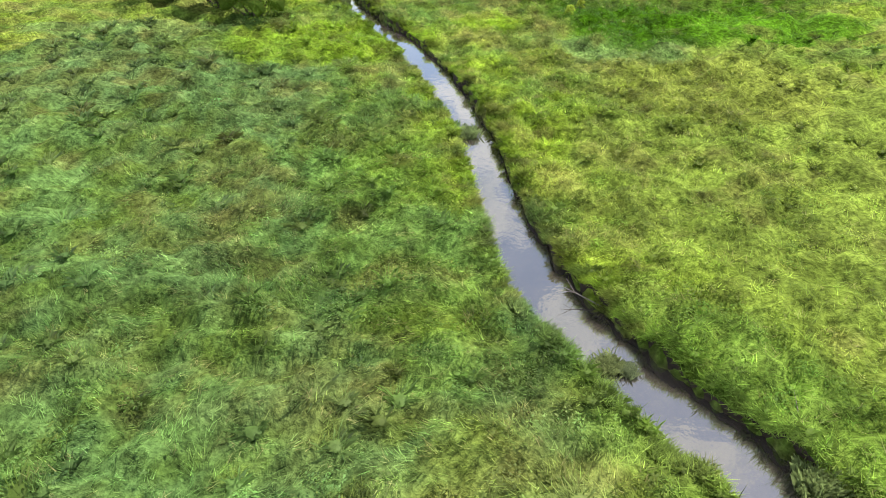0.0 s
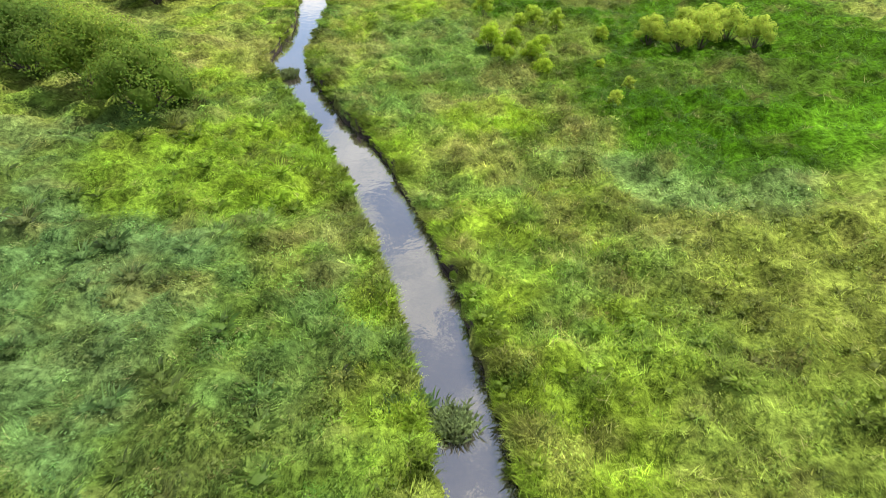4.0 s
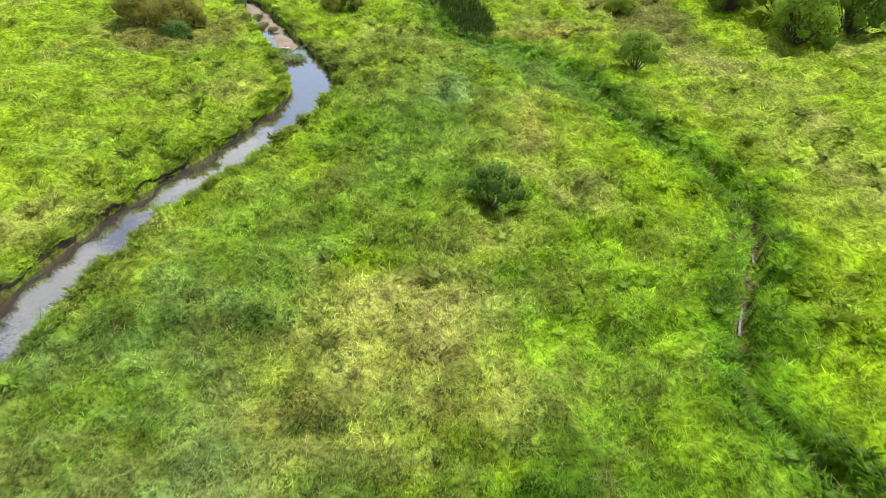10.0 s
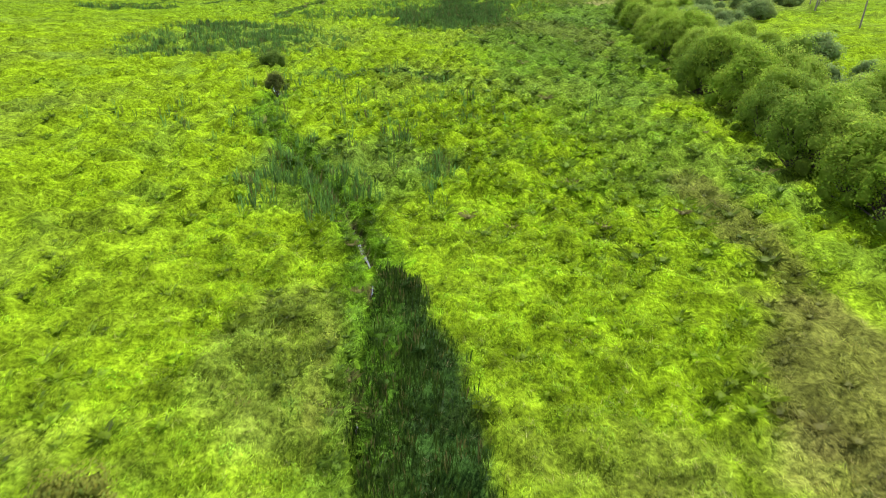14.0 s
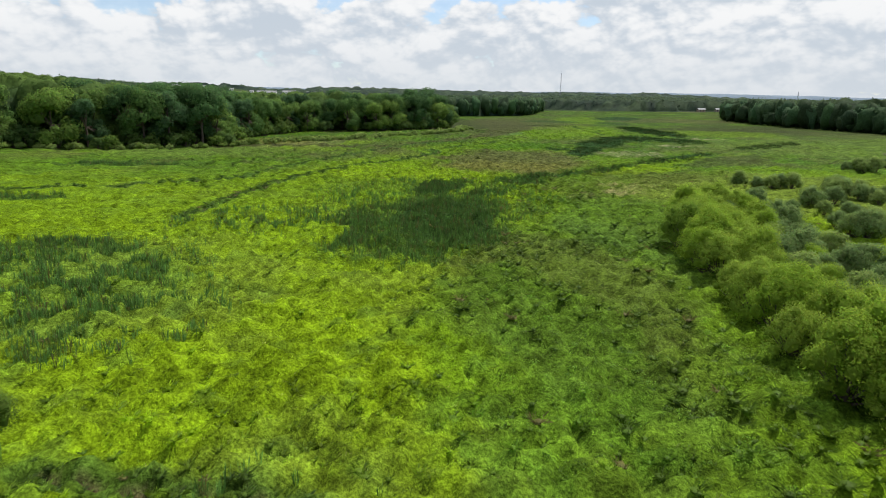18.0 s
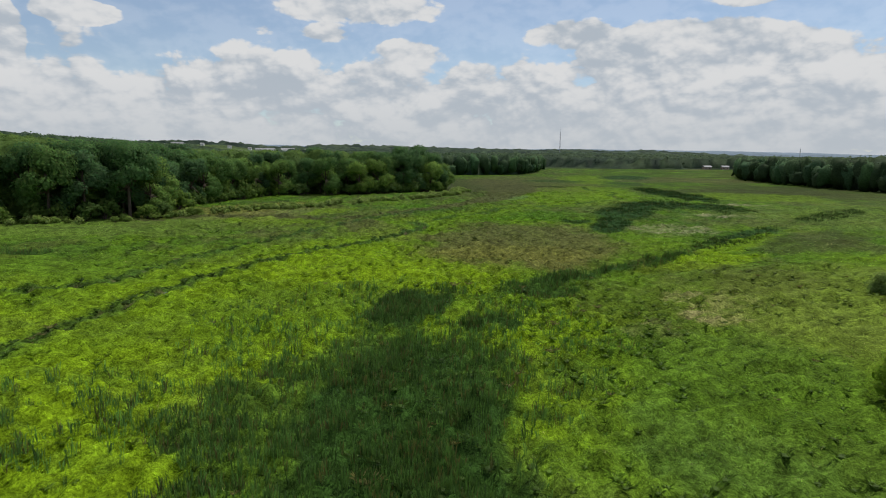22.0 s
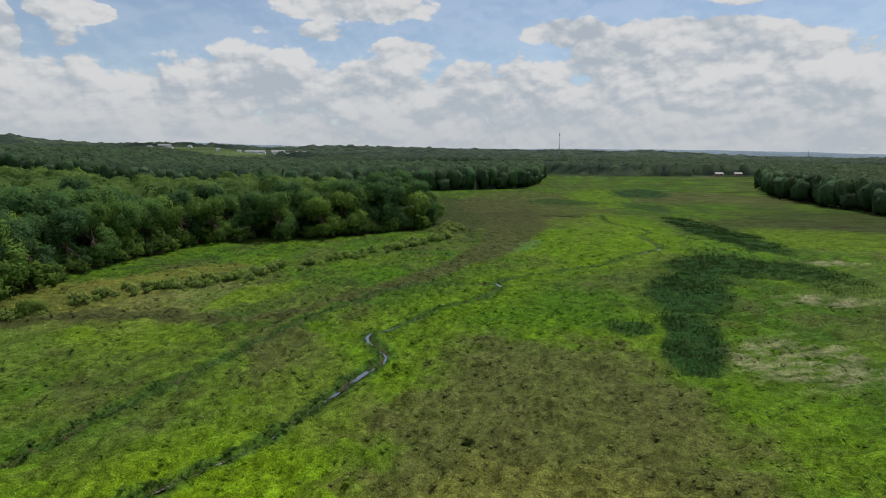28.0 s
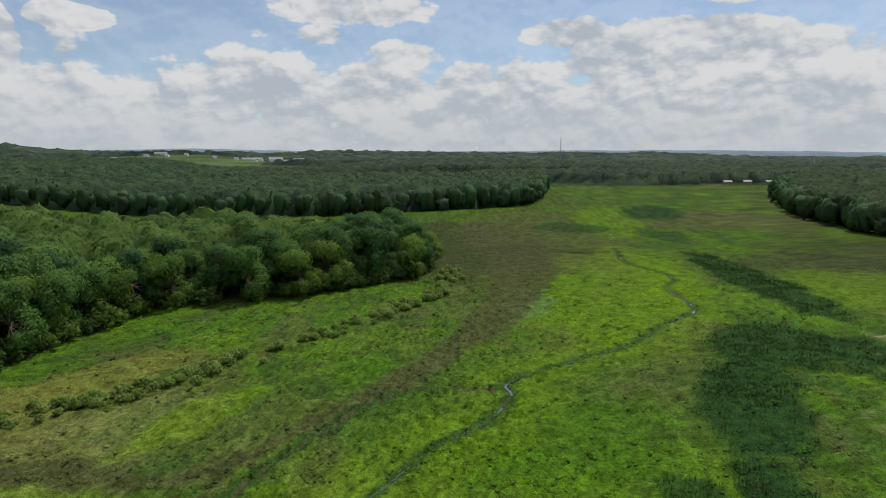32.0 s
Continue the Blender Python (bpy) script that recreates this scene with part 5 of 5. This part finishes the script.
SINGLE = {  # x, y, height, radius, colour, label
    "streamside_bush": [(-10.6, 37.2, 2.9, 2.0, (0.075, 0.12, 0.025), "large grey-green bush on the creek bank"), (-13.5, 39.6, 3.3, 2.3, (0.085, 0.13, 0.025), "large rounded green bush beside the creek"),
                        (-16.6, 53.8, 3.0, 2.2, (0.05, 0.09, 0.025), "dark green bush near the creek"), (-18.8, 56.5, 3.2, 2.3, (0.055, 0.095, 0.025), "dark green bush beyond the creek"), (-17.6, 41.5, 3.4, 2.2, (0.06, 0.10, 0.025), "tall dark green bush beyond the creek"), (-19.5, 44.5, 3.2, 2.3, (0.07, 0.11, 0.025), "tall green bush beyond the creek"), (-15.6, 58.5, 1.9, 2.0, (0.10, 0.13, 0.03), "olive green bush in the meadow"),
                        (-10.4, 70.6, 1.05, 1.4, (0.085, 0.140, 0.03), "dark green bush on the creek bank"), (3.7, 77.0, 1.4, 1.0, (0.055, 0.10, 0.025), "round dark green bush alone in the meadow"),
                        (11.6, 90.4, 1.9, 1.2, (0.10, 0.16, 0.03), "round light green bush in the meadow"), (-3.6, 101.9, 1.7, 1.0, (0.105, 0.125, 0.03), "brownish green bush with bare twigs"),
                        (-4.9, 101.2, 1.0, 0.8, (0.09, 0.11, 0.02), "low olive green bush in the meadow"), (-13.4, 97.6, 1.8, 1.8, (0.115, 0.122, 0.035), "brown-green brushy bush beside the creek"), (-16.0, 98.6, 1.8, 1.8, (0.12, 0.125, 0.035), "brown-green brushy bush beside the creek"),
                        (-12.2, 94.6, 1.2, 0.8, (0.05, 0.10, 0.03), "small dark green bush beside the creek"), (13.4, 101.2, 1.2, 1.2, (0.12, 0.17, 0.025), "green bush before the thicket"),
                        (-9.7, 143.2, 2.0, 0.95, (0.045, 0.06, 0.02), "dark bush over the ditch"), (-13.2, 156.3, 1.1, 1.4, (0.050, 0.085, 0.02), "dark green bush beside the pool"),
                        (15.0, 279.0, 1.2, 0.7, (0.03, 0.045, 0.015), "small dark bush alone in the brown sedge"),
                        (-50.6, 324.0, 1.9, 2.2, (0.055, 0.09, 0.025), "dark round bush in the pale grass"), (-54.5, 320.5, 1.3, 1.6, (0.06, 0.10, 0.03), "low round green bush in pale grass")],
    "willow_sapling": [(2.9, 44.2, 0.9, 0.8, (0.14, 0.21, 0.02), "pale yellow-green willow sapling"), (2.9, 50.2, 1.0, 0.7, (0.15, 0.21, 0.03), "pale yellow-green willow sapling"), (5.3, 48.0, 0.8, 0.7, (0.15, 0.21, 0.03), "pale yellow-green willow sapling"),
                       (4.6, 47.6, 0.6, 0.5, (0.15, 0.21, 0.03), "small pale willow sapling"), (4.7, 42.2, 0.7, 0.7, (0.14, 0.21, 0.02), "pale yellow-green willow sapling"), (10.6, 45.0, 1.0, 1.0, (0.17, 0.22, 0.04), "pale yellow willow shrub"),
                       (11.8, 44.0, 1.0, 1.1, (0.17, 0.22, 0.04), "pale yellow willow shrub"), (13.0, 44.6, 1.1, 1.2, (0.17, 0.22, 0.04), "pale yellow willow shrub"), (14.5, 45.4, 1.1, 1.1, (0.16, 0.21, 0.04), "pale yellow willow shrub"),
                       (15.6, 44.6, 1.0, 1.0, (0.16, 0.21, 0.04), "pale yellow willow shrub"), (8.1, 38.6, 0.5, 0.32, (0.17, 0.22, 0.04), "single small pale sapling"), (7.2, 37.0, 0.5, 0.4, (0.17, 0.22, 0.04), "single small pale sapling"),
                       (8.4, 45.4, 0.5, 0.45, (0.16, 0.22, 0.03), "small pale sapling in dark grass"), (7.5, 41.2, 0.35, 0.3, (0.16, 0.22, 0.03), "small pale sapling in dark grass"), (4.0, 44.6, 0.55, 0.7, (0.12, 0.18, 0.02), "soft yellow-green willow shrub"), (3.4, 42.6, 0.5, 0.7, (0.12, 0.18, 0.02), "soft yellow-green willow shrub"),
                       (5.4, 44.4, 0.4, 0.6, (0.13, 0.19, 0.02), "low yellow-green willow shrub"), (5.0, 41.0, 0.4, 0.6, (0.13, 0.19, 0.02), "low yellow-green willow shrub"), (6.4, 47.0, 0.9, 0.5, (0.15, 0.21, 0.03), "pale yellow-green willow sapling"), (12.6, 46.0, 1.0, 1.0, (0.16, 0.21, 0.04), "pale yellow willow shrub"), (14.0, 46.8, 1.0, 1.0, (0.16, 0.21, 0.04), "pale yellow willow shrub")],
}
for name, rows in SINGLE.items():
    for k, (x, y, h, r, c, label) in enumerate(rows):
        c = (c[0] * 1.8, c[1] * 1.7, c[2] * 1.2)
        if name == "willow_sapling":
            h, r, c = h * 1.5, r * 0.8, tuple(v * 1.1 for v in c)
        ob = make_shrub(500 + k + len(name), h, r, c, 0.024 + 0.014 * r, 1500 / max(r, 0.5), label, name, puffs=11)
        ob.matrix_basis = Matrix.Translation((x, y, ground_at(x, y)))

# undergrowth that closes the wood's edge
under = [make_shrub(650 + k, 3.6, 2.4, c, 0.26, 30, "dense green undergrowth shrub at the wood's edge", "edge_shrub", "undergrowth of the wood") for k, c in enumerate([(0.085, 0.14, 0.03), (0.10, 0.165, 0.03), (0.07, 0.12, 0.03)])]
spots = [(float(wood_edge(y)) + 0.5 + RNG.normal(0, 1.2), y + RNG.normal(0, 1), 0.9 + 0.6 * RNG.random()) for y in np.concatenate([np.arange(222, 412, 3.4), np.arange(412, 455, 1.5)])]
place_all(under, spots, RNG)

# hedge of low pale shrubs before the wood
hedge = [make_shrub(600 + k, 1.8, 1.4, c, 0.16, 60, "low grey-green shrub before the wood", "hedge_shrub", "shrubs before the wood") for k, c in enumerate([(0.20, 0.27, 0.075), (0.17, 0.245, 0.055)])]
line = spline([(-104, 280, 0), (-92, 286, 0), (-75, 297, 0), (-59, 311, 0), (-50, 325, 0), (-42, 340, 0), (-33, 347, 0), (-23, 360, 0), (-9.3, 381, 0), (2, 397, 0), (12, 411, 0), (17, 432, 0), (18, 452, 0)], 20)
spots = [(p[0] - 1.5 + RNG.normal(0, 2.2), p[1] + RNG.normal(0, 1.6), 0.6 + 0.55 * RNG.random()) for p in line if RNG.random() < (0.85 if p[1] > 330 else 0.6)]
place_all(hedge, spots, RNG)


# ---- mast and far buildings ----
def lattice_mast(x, y, height, label):
    mast = tagged(new("radio_mast"), label, "mast")
    bm = bmesh.new()
    half = 1.2
    corners = [(-half, -half), (half, -half), (half, half), (-half, half)]
    for cx, cy in corners:
        b2 = bmesh.new()
        limb(b2, (cx, cy, -1), (cx * 0.35, cy * 0.35, height), 0.22, 0.14, 5)
        part("leg", finish(b2, "leg"), STEEL, mast)
    n = 14
    for k in range(n):
        z0, z1 = height * k / n, height * (k + 1) / n
        s0, s1 = half * (1 - 0.65 * k / n), half * (1 - 0.65 * (k + 1) / n)
        for (ax, ay), (bx, by) in zip(corners, corners[1:] + corners[:1]):
            limb(bm, (ax / half * s0, ay / half * s0, z0), (bx / half * s1, by / half * s1, z1), 0.1, 0.1, 4)
    part("bracing", finish(bm, "bracing"), STEEL, mast)
    b2 = bmesh.new()
    limb(b2, (0, 0, height), (0, 0, height * 1.12), 0.12, 0.05, 5)
    part("antenna", finish(b2, "antenna"), STEEL, mast)
    mast.location = (x, y, ground_at(x, y))
    return mast


lattice_mast(304.9, 1786, 70, "grey lattice radio mast above the far woods")
lattice_mast(826, 1632, 36, "small grey lattice mast beyond the marsh")


def house(x, y, w, d, h, turn, label, name="house", paint=None):
    """A gabled building: walls, roof, a row of windows and a door."""
    ob = tagged(new(name), label, "building")
    b = bmesh.new()
    bmesh.ops.create_cube(b, size=1, matrix=Matrix.Translation((0, 0, h / 2 - 0.5)) @ Matrix.Diagonal((w, d, h + 1, 1)))
    part("wall", finish(b, "wall"), paint or WHITE_WALL, ob)
    b = bmesh.new()
    rise, lap = d * 0.3, 0.5
    pts = [(-w / 2 - lap, -d / 2 - lap, h - 0.1), (w / 2 + lap, -d / 2 - lap, h - 0.1), (w / 2 + lap, 0, h + rise), (-w / 2 - lap, 0, h + rise), (-w / 2 - lap, d / 2 + lap, h - 0.1), (w / 2 + lap, d / 2 + lap, h - 0.1)]
    low = [b.verts.new(p) for p in pts]
    top = [b.verts.new((p[0], p[1], p[2] + 0.35)) for p in pts]
    for ring in (top, low[::-1]):
        b.faces.new((ring[0], ring[1], ring[2], ring[3]) if ring is top else (low[3], low[2], low[1], low[0]))
        b.faces.new((ring[3], ring[2], ring[5], ring[4]) if ring is top else (low[4], low[5], low[2], low[3]))
    for i, j in ((0, 1), (1, 2), (2, 5), (5, 4), (4, 3), (3, 0)):
        b.faces.new((low[i], low[j], top[j], top[i]))
    part("roof", finish(b, "roof"), ROOF, ob, "grey pitched roof")
    n = max(2, int(w / 5))
    for k in range(n):
        b = bmesh.new()
        bmesh.ops.create_cube(b, size=1, matrix=Matrix.Translation((-w / 2 + w * (k + 0.5) / n, -d / 2 - 0.02, h * 0.55)) @ Matrix.Diagonal((1.2, 0.12, 1.4, 1)))
        part("window", finish(b, "window"), DARK_GLASS, ob)
    ob.matrix_basis = pose(x, y, ground_at(x, y), 0, 0, turn)


def farmstead(k, rng):
    """A white farmhouse among the far fields."""
    house(-900 + 64 * k + rng.uniform(-20, 20), 2030 + rng.uniform(0, 150), rng.uniform(9, 18), 8, 4.5, rng.uniform(-25, 25), "small white farmhouse in the far fields", "farmhouse")


DARK_GLASS = plain_material("dark_glass", (0.03, 0.035, 0.04), 0.1)
for k, (x, y, w, d, h, turn, label) in enumerate([
        (-996, 2260, 95, 14, 5, 4, "long white farm shed on a far hill"), (-863, 2240, 75, 13, 5, -6, "white farm shed on a far hill"), (-545, 2170, 60, 13, 5, 5, "long white farm building far off"), (-470, 2150, 40, 18, 8, 10, "white house among far trees"),
        (-395, 2120, 30, 14, 9, -8, "white house among far trees"), (-330, 2140, 45, 16, 8, 0, "white house among far trees"), (-620, 1180, 22, 10, 5, 10, "low white house beyond the wood"), (-560, 1150, 16, 9, 5, -10, "low white house beyond the wood"),
        (362, 1022, 10, 6, 3, 5, "low pale shed at the marsh's end"), (388, 1026, 9, 6, 3, -4, "low pale shed at the marsh's end"), (412, 1020, 10, 6, 3, 8, "low pale shed at the marsh's end"),
        (715, 1330, 14, 9, 6, 20, "white house at the edge of town"), (745, 1350, 16, 9, 6, -10, "white house at the edge of town"), (780, 1320, 14, 10, 7, 5, "white house at the edge of town"), (810, 1400, 20, 10, 6, 12, "white house at the edge of town"), (850, 1380, 15, 9, 6, -20, "white house at the edge of town")]):
    house(x, y, w, d, h, turn, label, paint=SOIL if y < 1100 and x > 0 else None)

for k in range(12):
    farmstead(k, RNG)


def snag(x, y, height, seed, label):
    """A dead standing tree with bare limbs."""
    rng = np.random.default_rng(seed)
    ob = tagged(new("dead_tree"), label, "tree", "dead trees by the thicket")
    bm = bmesh.new()
    top = limb(bm, (0, 0, -0.5), (0.3, 0.2, height * 0.55), height * 0.014, height * 0.009, 7)
    base = top.co.copy()
    for k in range(13):
        a = k * 2.3 + rng.random()
        r = height * (0.15 + 0.2 * rng.random())
        mid = limb(bm, base, base + Vector((math.cos(a) * r, math.sin(a) * r, height * (0.1 + 0.3 * rng.random()))), height * 0.006, height * 0.003, 5, top)
        for q in range(6):
            b = a + rng.normal(0, 0.8)
            limb(bm, mid.co, mid.co + Vector((math.cos(b) * r * 0.5, math.sin(b) * r * 0.5, height * 0.12 * rng.random())), height * 0.004, height * 0.001, 4, mid)
    part("trunk", finish(bm, "trunk"), DEAD_WOOD, ob)
    ob.location = (x, y, ground_at(x, y))


for k, (x, y, h) in enumerate([(66, 207, 9), (73, 222, 8), (77, 224, 10), (70, 214, 7), (60, 184, 9), (72, 217, 7)]):
    snag(x, y, h, 700 + k, "bare grey dead tree behind the willow thicket")

# far ridge on the horizon; the haze before it is put into its blue-grey colour
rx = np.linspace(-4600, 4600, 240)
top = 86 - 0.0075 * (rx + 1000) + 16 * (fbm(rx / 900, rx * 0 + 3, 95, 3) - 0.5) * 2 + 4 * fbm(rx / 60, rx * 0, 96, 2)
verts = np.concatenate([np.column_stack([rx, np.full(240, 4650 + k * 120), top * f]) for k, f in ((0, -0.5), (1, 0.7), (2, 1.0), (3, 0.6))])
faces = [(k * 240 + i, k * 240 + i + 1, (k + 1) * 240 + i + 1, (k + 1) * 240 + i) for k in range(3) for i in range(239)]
thing("backdrop_ridge", mesh_from("ridge", verts, faces), plain_material("haze_painted_ridge", (0.16, 0.21, 0.26), 1.0, 0, 0.004, 0.12), "wooded ridge on the horizon, distance haze painted blue-grey", "hill", "structure")


# ---- in and beside the creek ----
def tuft(name, x, y, z, r, h, tint, seed, label, n=150):
    """A clump of sedge on its own root mound."""
    rng = np.random.default_rng(seed)
    ob = tagged(new(name), label, "plant")
    v, f = lump(rng, np.array([0, 0, -0.08]), r * 0.8, 0.35, 2)
    part("root_mound", mesh_from("root_mound", v, f), MUD, ob, "dark muddy root mound")
    px, py = rng.normal(0, r * 0.4, n), rng.normal(0, r * 0.4, n)
    v, f, c, w = blades(px, py, np.zeros(n), 6, np.full(n, h), np.full(n, 0.014), np.full(n, r * 0.45), np.tile(np.array(tint) * 1.5, (n, 1)), rng, 0.4)
    part("foliage", mesh_from("foliage", v, f, c, False, w), GRASS, ob)
    ob.location = (x, y, z)


for k, (x, y, r, h, tint) in enumerate([(0.9, 22.1, 0.42, 0.25, (0.10, 0.13, 0.05)), (0.0, 22.5, 0.4, 0.4, (0.06, 0.10, 0.03)), (3.65, 10.0, 0.28, 0.18, (0.11, 0.13, 0.05)), (4.05, 9.85, 0.2, 0.15, (0.10, 0.12, 0.06)),
                                        (6.8, 6.9, 0.4, 0.4, (0.11, 0.14, 0.05)), (-6.2, 41.6, 0.35, 0.3, (0.07, 0.09, 0.03)), (-5.0, 78.9, 0.25, 0.35, (0.06, 0.10, 0.02)), (-5.7, 92.6, 0.5, 0.22, (0.12, 0.15, 0.06)),
                                        (-6.7, 93.3, 0.6, 0.28, (0.10, 0.14, 0.05)), (-8.8, 99.0, 0.3, 0.25, (0.13, 0.15, 0.06)), (-8.0, 98.2, 0.2, 0.2, (0.12, 0.13, 0.06)), (-9.6, 101.2, 0.25, 0.2, (0.12, 0.15, 0.06)), (-11.4, 103.8, 0.3, 0.6, (0.05, 0.10, 0.03))]):
    tuft("sedge_clump", x, y, -0.36, r, h, tint, 800 + k, "clump of sedge on mud in the creek")


def silt_bed(y0, y1, shift, half, level, seed, label):
    """A low uneven bed of silt along the creek, breaking the water here and there."""
    line = CREEK[(CREEK[:, 1] > y0) & (CREEK[:, 1] < y1)]
    line = np.stack([np.interp(np.linspace(0, len(line) - 1, len(line) * 8), np.arange(len(line)), line[:, k]) for k in range(3)], 1)
    tangent = np.gradient(line[:, :2], axis=0)
    tangent /= np.linalg.norm(tangent, axis=1)[:, None]
    side = np.stack([tangent[:, 1], -tangent[:, 0]], 1)
    n, m = len(line), 15
    end = np.minimum(np.arange(n), np.arange(n)[::-1]) / 10.0
    verts = []
    for k in np.linspace(-1, 1, m):
        p = line[:, :2] + side * (shift + k * half)
        z = level + 0.20 * (fbm(p[:, 0] / 0.7, p[:, 1] / 1.3, seed, 3) - 0.5) - 0.10 * k * k - 0.1 * np.clip(1 - end, 0, 1)
        verts.append(np.column_stack([p, z]))
    f = [(k * n + i, k * n + i + 1, (k + 1) * n + i + 1, (k + 1) * n + i) for k in range(m - 1) for i in range(n - 1)]
    thing("mud_bar", mesh_from("mud_bar", np.concatenate(verts), f), SILT, label, "mud", "structure")


SILT = plain_material("pale_silt", (0.19, 0.140, 0.096), 0.6, 0, 1.2)
silt_bed(93.5, 106.0, 0.1, 0.75, -0.345, 201, "pale brown silt bed in the shallow creek")
silt_bed(82.0, 90.5, -0.45, 0.45, -0.412, 202, "pale silt bar along the creek bank")
b = bmesh.new()
bmesh.ops.create_cube(b, size=1, matrix=Matrix.Diagonal((0.5, 0.14, 0.1, 1)))
bmesh.ops.bevel(b, geom=b.edges[:], offset=0.03, segments=2, affect="EDGES")
thing("board", finish(b, "board"), WHITE_WALL, "pale weathered board lying in the creek", "board").matrix_basis = pose(-6.5, 94.3, -0.26, 4, 3, 12)

# fallen branches on the eroded bank
for k, (x, y, turn) in enumerate([(6.6, 8.0, 40), (4.9, 10.6, 110), (3.9, 12.0, 150), (-6.1, 93.6, 20), (-7.6, 94.6, 80)]):
    b = bmesh.new()
    t = limb(b, (0, 0, 0), (0.7, 0.05, 0.12), 0.02, 0.012, 6)
    for q in (-0.5, 0.1, 0.6):
        limb(b, t.co, t.co + Vector((0.35, q * 0.5, 0.06 + 0.1 * abs(q))), 0.009, 0.003, 5, t)
    thing("branch", finish(b, "branch"), DEAD_WOOD, "bare dead branch on the muddy creek bank", "branch").matrix_basis = pose(x, y, -0.30, 0, -6, turn)
